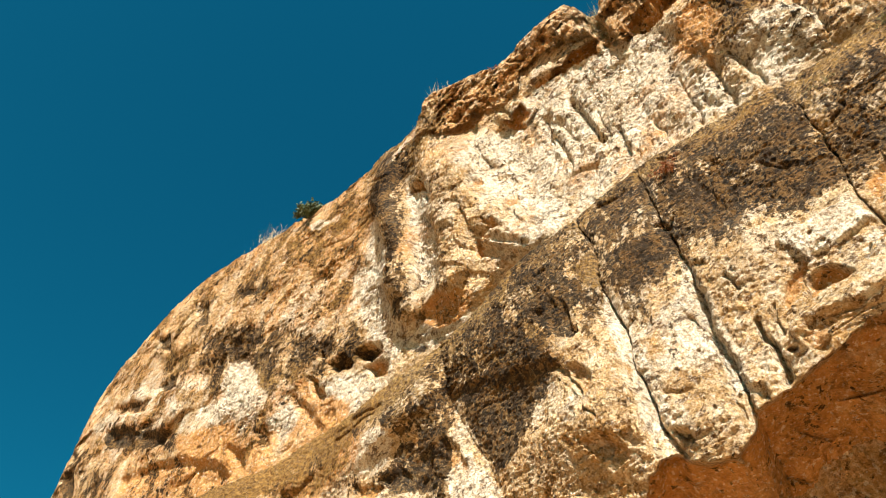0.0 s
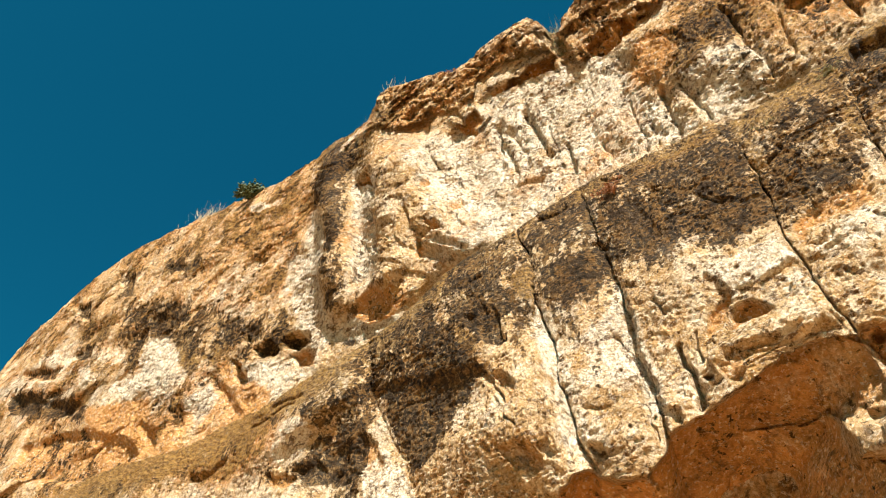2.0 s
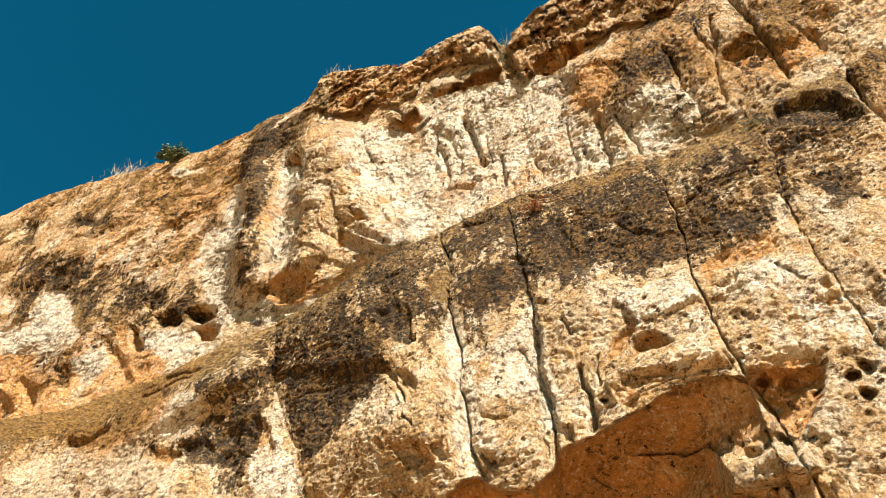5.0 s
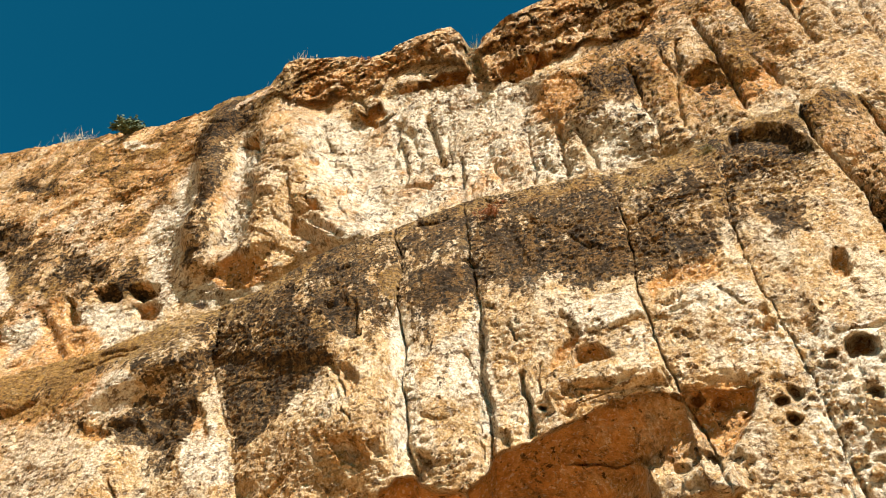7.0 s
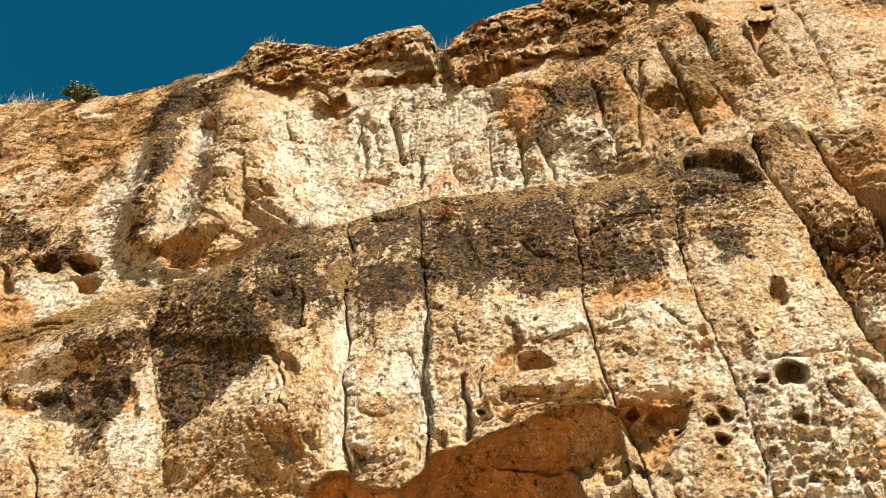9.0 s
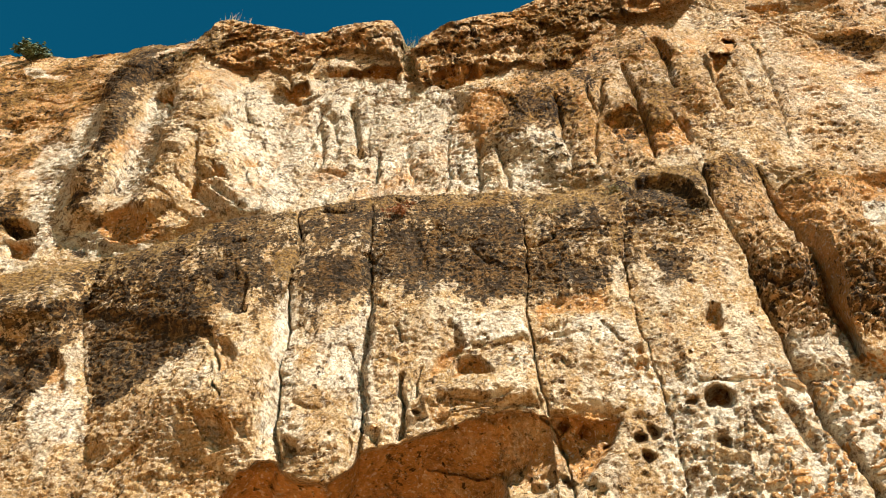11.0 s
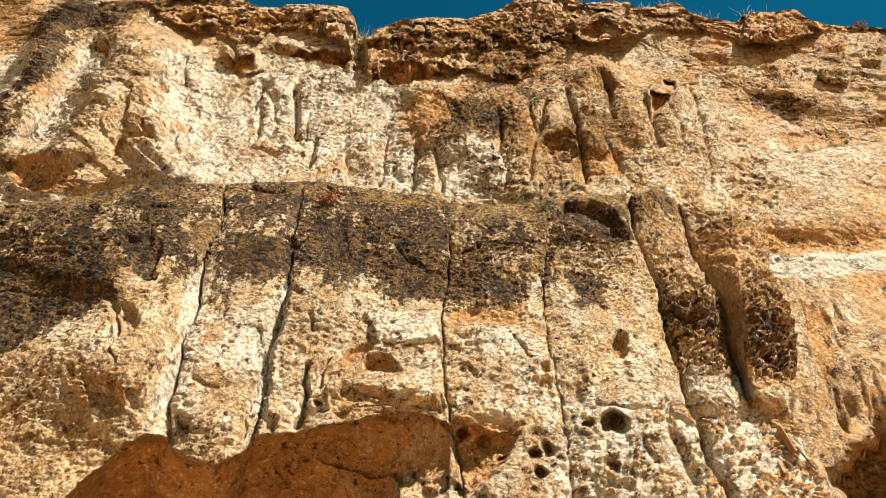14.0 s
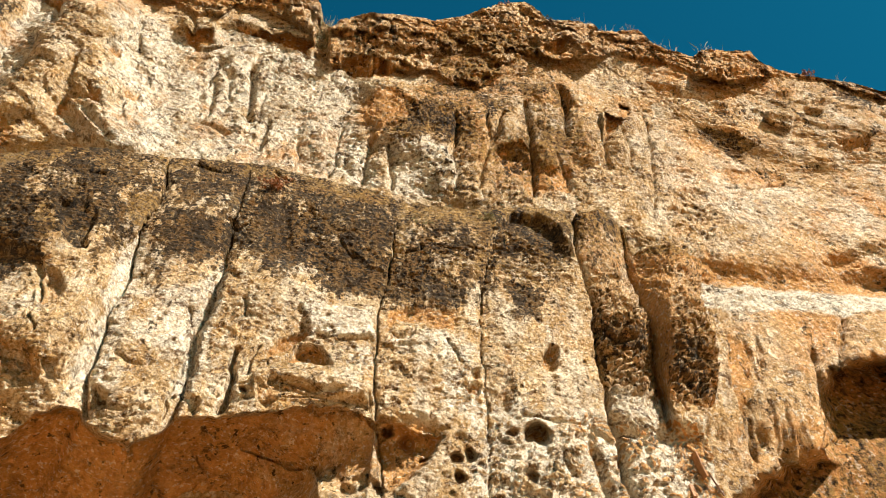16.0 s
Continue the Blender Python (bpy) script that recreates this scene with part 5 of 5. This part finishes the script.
    # underside of the hanging bulge, with its shade put into the ochre
    f.stain([(-11.11, 17.54), (-10.66, 18.01), (-9.81, 17.86), (-9.28, 16.96), (-9.62, 16.51), (-10.56, 16.77)], 0.15, ochre=1.0, pale=-0.6)
    f.stain([(0.22, 22.63), (1.52, 23.92), (2.26, 23.77), (1.96, 20.12), (1.38, 20.08), (0.73, 20.2), (0.4, 19.71), (-0.26, 19.98)], 0.7, lichen=0.34, crust=0.18, pale=-0.3)
    f.stain([(1.36, 28.43), (2.57, 29.09), (4.71, 28.71), (6.03, 26.25), (6.67, 25.37), (4.14, 23.9), (2.28, 24.18), (0.98, 24.96)], 0.4, lichen=0.24, crust=0.10, pale=-0.3)
    f.stain([(0.16, 19.69), (0.89, 19.89), (1.78, 19.79), (1.61, 18.03), (0.25, 17.95)], 0.6, pale=0.6, ochre=-0.5, lichen=-0.4)
    f.stain([(9.83, 23.48), (11.02, 23.16), (12.42, 23.45), (11.6, 22.26), (10.85, 21.67), (10.08, 21.98)], 0.2, crust=0.45, lichen=0.5)
    f.stain([(11.3, 21.01), (13.82, 22.04), (13.72, 21.5), (12.06, 20.4), (11.21, 20.35)], 0.25, crust=0.2, lichen=0.45)
    # blotches of lichen and bare stone on the left wall
    for patch in ([(-28.07, 29.21), (-23.73, 26.34), (-21.99, 23.83), (-23.48, 23.27), (-23.83, 22.16), (-25.28, 23.52)], [(-22.0, 24.18), (-17.53, 21.38), (-16.85, 19.58), (-16.54, 18.12), (-18.4, 19.53), (-19.47, 19.49), (-21.33, 22.16)],
                  [(-17.25, 20.63), (-14.47, 19.99), (-13.74, 18.25), (-14.2, 17.49), (-16.17, 18.45)], [(-33.5, 31.47), (-29.85, 29.82), (-28.12, 26.4), (-30.3, 26.78)], [(-28.38, 25.06), (-25.97, 23.52), (-24.79, 21.09), (-26.95, 22.37)],
                  [(-27.85, 31.33), (-22.37, 28.68), (-21.16, 26.65), (-25.94, 29.22)], [(-32.39, 33.21), (-28.49, 31.73), (-27.77, 29.03), (-31.16, 30.58)]):
        f.stain(patch, 0.35, lichen=0.42, crust=0.22, pale=-0.5)
    for patch in ([(-24.2, 23.98), (-21.97, 23.14), (-20.37, 20.19), (-21.12, 19.44), (-22.89, 20.52)], [(-15.0, 22.78), (-13.51, 21.53), (-12.99, 18.9), (-12.2, 17.47), (-12.37, 16.38), (-13.17, 16.99), (-14.23, 19.58)], [(-16.84, 18.26), (-13.67, 17.24), (-12.88, 15.96), (-14.99, 16.46), (-16.55, 16.92)],
                  [(-29.14, 25.08), (-24.02, 21.94), (-23.08, 20.32), (-26.84, 21.71)], [(-19.17, 18.31), (-17.08, 17.63), (-16.28, 15.7), (-18.05, 15.97)]):
        f.stain(patch, 0.6, pale=0.55, lichen=-0.6, crust=-0.6, ochre=-0.3)
    for patch in ([(-26.69, 21.49), (-22.17, 19.77), (-20.25, 16.84), (-24.25, 17.91)], [(-17.57, 19.13), (-15.91, 17.1), (-15.14, 15.65), (-15.94, 15.99), (-16.93, 17.56)], [(-15.74, 17.26), (-14.47, 16.23), (-14.72, 15.69), (-15.5, 16.02)]):
        f.stain(patch, 0.25, ochre=0.9, lichen=-0.5, crust=-0.5, pale=-0.6)
    s["pale"] += 0.25 - 0.2 * beds
    # the last ochre term paints in the shaded strip above the ledge
    s["ochre"] += 0.24 + 0.30 * ramp(n, 0.05, 0.6) + left * (0.26 + 0.3 * n2) + 0.25 * beds * ramp(x, -14, -12) + 0.18 * ramp(x, 7, 9) + 0.04 * block + 0.45 * ramp(z, shelf_z + 1.9, shelf_z + 0.2) * (1 - block) * ramp(x, 6, 8)
    f.stain([(2.55, 19.92), (5.2, 20.98), (6.06, 19.62), (4.8, 17.63), (2.64, 17.64)], 0.4, ochre=0.12)
    f.stain([(-11.81, 18.92), (-9.51, 17.9), (-8.8, 16.45), (-10.56, 16.74), (-12.01, 17.91)], 0.4, ochre=0.3)
    f.stain([(-23.62, 19.19), (-16.13, 16.65), (-14.83, 15.49), (-18.21, 15.54), (-21.06, 16.47)], 0.4, ochre=0.5)
    near_top = ramp(z, sky_z - 1.8, sky_z - 0.2)
    f.relief = f.relief * (1 - near_top) + near_top * np.minimum(0.5 * f.relief, 0.05)
    return f, np.where(beds > 0.5, 2 + (x > -12.3).astype(int) + (x > -2.75) + (x > 8.1), np.where(block > 0.5, 1, 0))


def build_upper_cliff():
    xs = steps((-48, -30, 0.11), (-30, -14, 0.065), (-14, 13, 0.032), (13, 19, 0.05), (19, 30, 0.3))
    up = np.concatenate([np.linspace(0, 0.46, 70), np.linspace(0.46, 1, 500)[1:]])
    top = along(xs, SKYLINE) + 0.30 * ramp(xs, -25, -22) * ramp(xs, -13, -14) + 0.10 * fractal(xs * 1.1, xs * 0, 4, 291, 0.6) + (0.06 + 0.08 * ramp(xs, -11, -14)) * fractal(xs * 3, xs * 0, 4, 292, 0.6)
    x, z, behind = grid(xs, top, up, 9 * np.linspace(0, 1, 12)[1:])
    f, part_of = upper_cliff(x, z)
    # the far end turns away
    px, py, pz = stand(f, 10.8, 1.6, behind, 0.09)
    py += 0.10 * np.maximum(0, -40.0 - x) ** 2
    pieces = [("wall_face", "cream limestone face with ochre stains"), ("ledge_block", "pale limestone block under a ledge")] + [("caprock", "broken brown lichen-grown limestone beds")] * 4
    cliff = thing("cliff", "tall sunlit cream limestone cliff with brown caprock", "cliff", "structure")
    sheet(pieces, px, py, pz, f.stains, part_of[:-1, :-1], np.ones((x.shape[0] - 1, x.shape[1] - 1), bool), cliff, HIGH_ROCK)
    return px, py, pz, x, z


def build_buttress():
    xs = steps((-24, -12.5, 0.055), (-12.5, -9, 0.034), (-9, 7.6, 0.0195))
    up = np.concatenate([np.linspace(0, 0.46, 34), np.linspace(0.46, 1, 390)[1:]])
    top = along(xs, RIM) + 0.04 * fractal(xs * 2.5, xs * 0, 4, 293, 0.6)
    x, z, behind = grid(xs, top, up, 3.2 * np.linspace(0, 1, 10)[1:] ** 1.5)
    f, slab = buttress(x, z)
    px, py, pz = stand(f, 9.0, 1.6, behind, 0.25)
    py += 3.5 * np.maximum(0, x - joint_x(SIDE, z))
    keep = py[:-1, :-1] < 13.0
    pieces = [("rock_slab", "weathered limestone wall with ochre and grey crust")] + [("rock_slab", "limestone slab, black crust above, cream below")] * 5 + [("rock_pillar", "rough ochre limestone pillar")] * 2
    rock = thing("buttress", "bulging limestone buttress with black crust and cave below", "rock", "structure")
    sheet(pieces, px, py, pz, f.stains, slab[:-1, :-1], keep, rock, ROCK)
    return px, py, pz, x, z


UPPER = build_upper_cliff()
LOWER = build_buttress()

# ---- ground ----
bm = bmesh.new()
bmesh.ops.create_grid(bm, x_segments=60, y_segments=60, size=400)
for v in bm.verts:
    far = max(0.0, v.co.length - 12)
    v.co.z = 0.25 * noise.noise(v.co * 0.15) - 0.02 * far + (0.9 if far > 200 else 0)
me = bpy.data.meshes.new("ground")
bm.to_mesh(me)
bm.free()
me.materials.append(SOIL)
tagged(new("ground", me), "dry pale stony soil at the foot of the cliff", "ground", "", "structure")


# ---- plants and small things ----
LEAF = plain_material("leaf_green", (0.030, 0.045, 0.012), (0.085, 0.105, 0.030), 9, 0.7)
STRAW = plain_material("dry_straw", (0.36, 0.25, 0.11), (0.62, 0.48, 0.27), 11, 0.8)
RUSSET = plain_material("dry_russet_leaf", (0.16, 0.055, 0.015), (0.34, 0.13, 0.035), 11, 0.8)
OLIVE = plain_material("olive_grass", (0.10, 0.085, 0.022), (0.26, 0.21, 0.07), 11, 0.8)
TWIG = plain_material("twig_bark", (0.07, 0.045, 0.025), (0.16, 0.11, 0.065), 30, 0.9)
BOARD = plain_material("weathered_board", (0.20, 0.085, 0.028), (0.38, 0.19, 0.075), 14, 0.75)
RUST = plain_material("rusty_iron", (0.10, 0.045, 0.02), (0.24, 0.11, 0.045), 40, 0.7)


def part(name, bm, material, parent, label=""):
    me = bpy.data.meshes.new(name)
    bm.to_mesh(me)
    bm.free()
    me.materials.append(material)
    ob = new(name, me)
    if parent:
        ob.parent = parent
    return tagged(ob, label) if label else ob


def on_rock(surface, x, z, sink=0.0):
    """The place on a built sheet that belongs to a point of its plan."""
    px, py, pz, gx, gz = surface
    k = np.unravel_index(np.argmin((gx - x) ** 2 + (gz - z) ** 2), gx.shape)
    return Vector((px[k], py[k] + sink, pz[k] - sink * 0.3))


def blade(bm, base, way, length, width, bend, rng):
    """A thin tapering stalk of three joints."""
    side = way.cross(Vector((rng.uniform(-1, 1), rng.uniform(-1, 1), 0.3))).normalized() * width
    sag = Vector((rng.uniform(-1, 1), rng.uniform(-1, 1), -0.4)) * bend
    rows = []
    for k in range(4):
        t = k / 3
        c = base + way * length * t + sag * length * t * t
        w = side * (1 - 0.85 * t)
        rows.append((bm.verts.new(c - w), bm.verts.new(c + w), bm.verts.new(c + w.cross(way).normalized() * width * (1 - 0.85 * t))))
    for a, b in zip(rows, rows[1:]):
        for i in range(3):
            bm.faces.new((a[i], a[(i + 1) % 3], b[(i + 1) % 3], b[i]))


def grass_tuft(place, height, spread, count, material, label, seed, group=""):
    rng = random.Random(seed)
    bm = bmesh.new()
    for _ in range(count):
        base = Vector((rng.gauss(0, spread), rng.gauss(0, spread * 0.5), -0.06))
        way = Vector((rng.gauss(0, 0.35), rng.gauss(-0.15, 0.3), 1)).normalized()
        blade(bm, base, way, height * rng.uniform(0.35, 1.0), 0.006 + 0.004 * rng.random(), rng.uniform(0.05, 0.45), rng)
    ob = part("grass_tuft", bm, material, None)
    ob.location = place
    return tagged(ob, label, "grass", group, "stuff")


def shrub(place, size, leaf, label, seed, leaves=900, bare=0.25, category="shrub"):
    """Forked twigs from one root with small leaves in clumps, thin at the rim."""
    rng = random.Random(seed)
    base = thing("shrub", label, category)
    base.location = place
    wood, crown, ends = bmesh.new(), bmesh.new(), []

    def grow(at, way, length, thick, level):
        bends = [at]
        for _ in range(3):
            way = (way + Vector((rng.gauss(0, 0.22), rng.gauss(0, 0.22), rng.gauss(0.05, 0.15)))).normalized()
            bends.append(bends[-1] + way * length / 3)
        for k, (a, b) in enumerate(zip(bends, bends[1:])):
            d = (b - a).normalized()
            u = d.orthogonal().normalized()
            v = d.cross(u)
            ring = []
            for c, r in ((a, thick * (1 - k * 0.2)), (b, thick * (0.8 - k * 0.2))):
                ring.append([wood.verts.new(c + (u * math.cos(q) + v * math.sin(q)) * r) for q in (0, 1.571, 3.142, 4.712)])
            for q in range(4):
                wood.faces.new((ring[0][q], ring[0][(q + 1) % 4], ring[1][(q + 1) % 4], ring[1][q]))
        ends.append((bends[-1], level))
        if level < 3:
            for _ in range(rng.choice((2, 3, 3))):
                grow(bends[rng.choice((2, 3))], (way + Vector((rng.gauss(0, 0.6), rng.gauss(0, 0.6), rng.gauss(0.1, 0.3)))).normalized(), length * rng.uniform(0.5, 0.8), thick * 0.55, level + 1)

    for _ in range(6):
        grow(Vector((rng.gauss(0, 0.05), rng.gauss(0, 0.05), -0.12)), Vector((rng.gauss(0, 0.5), rng.gauss(-0.1, 0.4), 1)).normalized(), size * 0.42, 0.012 * size, 1)
    tips = [p for p, level in ends if level > 1 and rng.random() > bare]
    for _ in range(leaves):
        c = rng.choice(tips) + Vector((rng.gauss(0, 0.06), rng.gauss(0, 0.06), rng.gauss(0, 0.06))) * size
        d = Vector((rng.gauss(0, 1), rng.gauss(0, 1), rng.gauss(0, 1))).normalized()
        u, v = d.orthogonal().normalized(), d.cross(d.orthogonal().normalized())
        s = size * rng.uniform(0.022, 0.042)
        mid = [crown.verts.new(c + d * 0.25 * s), crown.verts.new(c - d * 0.25 * s)]
        rim = [crown.verts.new(c + q) for q in (u * 1.7 * s, v * s, -u * 1.7 * s, -v * s)]
        for k in range(4):
            crown.faces.new((rim[k], rim[(k + 1) % 4], mid[0]))
            crown.faces.new((rim[(k + 1) % 4], rim[k], mid[1]))
    tagged(part("branches", wood, TWIG, base), kind="stuff")
    tagged(part("leaves", crown, leaf, base), kind="stuff")
    return base


# along the cliff top
(bx, bz), = [(-19.2, 30.62)]
shrub(on_rock(UPPER, bx, bz - 0.25, 0.1), 1.5, LEAF, "green leafy shrub with bare twigs on the cliff edge", 8, 2600)
for k, (gx, gz) in enumerate([(-23.04, 32.3), (-22.27, 31.99), (-23.63, 32.64), (-25.26, 33.24)]):
    grass_tuft(on_rock(UPPER, gx, gz - 0.15, 0.05), 0.95 if k < 3 else 0.6, 0.30, 46 if k < 3 else 10, STRAW, "pale dry grass tuft on the cliff edge", 20 + k, "dry grass along the cliff top")
for k, (gx, gz, h, n) in enumerate([(*(-10.74, 31.99), 0.75, 30), (*(-10.26, 31.71), 0.5, 20), (*(-15.07, 30.1), 0.4, 8), (*(-12.05, 30.33), 0.5, 8), (*(7.01, 31.15), 0.75, 10), (*(7.38, 31.18), 0.6, 8), (*(8.06, 30.63), 0.7, 12),
                                    (*(9.17, 31), 0.6, 14), (*(10.29, 29.78), 0.6, 22), (*(10.55, 29.6), 0.5, 18), (*(12.01, 30.14), 0.5, 18), (*(12.41, 30.29), 0.45, 14), (*(17.38, 29.16), 0.5, 10), (*(-20.78, 31.12), 0.6, 4)]):
    grass_tuft(on_rock(UPPER, gx, gz - 0.12, 0.05), h, 0.18, n, STRAW, "thin dry grass on the cliff edge", 40 + k, "dry grass along the cliff top")
for k, (gx, gz, h) in enumerate([(*(-2.83, 26.57), 0.8), (*(-2.63, 25.61), 0.6), (*(-2.71, 24.55), 0.6)]):
    grass_tuft(on_rock(UPPER, gx, gz, 0.05), h, 0.28, 80, OLIVE, "olive-green grass in the gap of the caprock", 60 + k, "grass in the caprock gap")
for k, (gx, gz, size, leaf, words) in enumerate([(*(-7.35, 29.13), 0.45, RUSSET, "small russet shrub on the caprock"), (*(5.63, 31.01), 0.5, LEAF, "small dark shrub on the caprock edge"), (*(16.17, 29.16), 0.6, RUSSET, "russet dry shrub on the cliff edge"),
                                                 (*(3.89, 31.77), 0.4, RUSSET, "small russet shrub on the cliff crest")]):
    shrub(on_rock(UPPER, gx, gz - 0.1, 0.05), size, leaf, words, 70 + k, 260)
# on the buttress
(bx, bz), (cx, cz), (dx, dz), (ex, ez) = [(-2.24, 13.94), (2.26, 13.9), (0.68, 13.63), (6.19, 13.88)]
shrub(on_rock(LOWER, bx, bz, 0.03), 0.55, RUSSET, "dry russet plant rooted in a crevice of the crusted rock", 81, 520, 0.1, "plant")
shrub(on_rock(LOWER, cx, cz, 0.03), 0.34, OLIVE, "olive-brown cushion plant beside the hollow", 82, 600, 0.0, "plant")
for k, (gx, gz) in enumerate([(dx, dz), (dx + 0.25, dz - 0.1), (cx + 0.1, cz + 0.15), (cx - 0.2, cz + 0.05)]):
    grass_tuft(on_rock(LOWER, gx, gz, 0.02), 0.16, 0.08, 40, OLIVE, "short olive grass on the crusted rock rim", 90 + k, "grass on the buttress rim")


# ---- the board and the rod wedged in the lower wall ----
def bar(length, wide, thick, wear, rng):
    bm = bmesh.new()
    bmesh.ops.create_cube(bm, size=1.0, matrix=Matrix.Diagonal((wide, thick, length, 1)))
    bmesh.ops.subdivide_edges(bm, edges=bm.edges[:], cuts=3, use_grid_fill=True)
    for v in bm.verts:
        v.co += Vector((rng.uniform(-1, 1), rng.uniform(-1, 1), rng.uniform(-1, 1))) * wear
    bmesh.ops.bevel(bm, geom=[e for e in bm.edges if e.calc_face_angle(0) > 0.9], offset=thick * 0.12, segments=1, affect="EDGES")
    return bm


def lean(ob, low, high):
    """Set a bar's ends."""
    way = (high - low).normalized()
    ob.matrix_world = Matrix.Translation((low + high) / 2) @ way.to_track_quat("Z", "Y").to_matrix().to_4x4()


rng = random.Random(5)
ends = [on_rock(LOWER, gx, gz) for gx, gz in [(5.36, 8.05), (5.27, 8.48), (5.56, 7.76), (5.43, 8.17), (5.1, 7.69), (5.1, 7.92)]]
for name, label, k, wide, thick, mat in (("wooden_board", "rust-brown weathered board wedged in the rock", 0, 0.13, 0.035, BOARD), ("iron_rod", "thin rusty iron rod leaning on the rock", 2, 0.02, 0.02, RUST),
                                         ("wooden_peg", "short brown wooden peg in the rock", 4, 0.07, 0.05, BOARD)):
    low, high = ends[k] + Vector((0, -0.03, 0)), ends[k + 1] + Vector((0, -0.03, 0))
    ob = part(name, bar((high - low).length, wide, thick, 0.004, rng), mat, None)
    lean(ob, low, high)
    tagged(ob, label, name.split("_")[1])
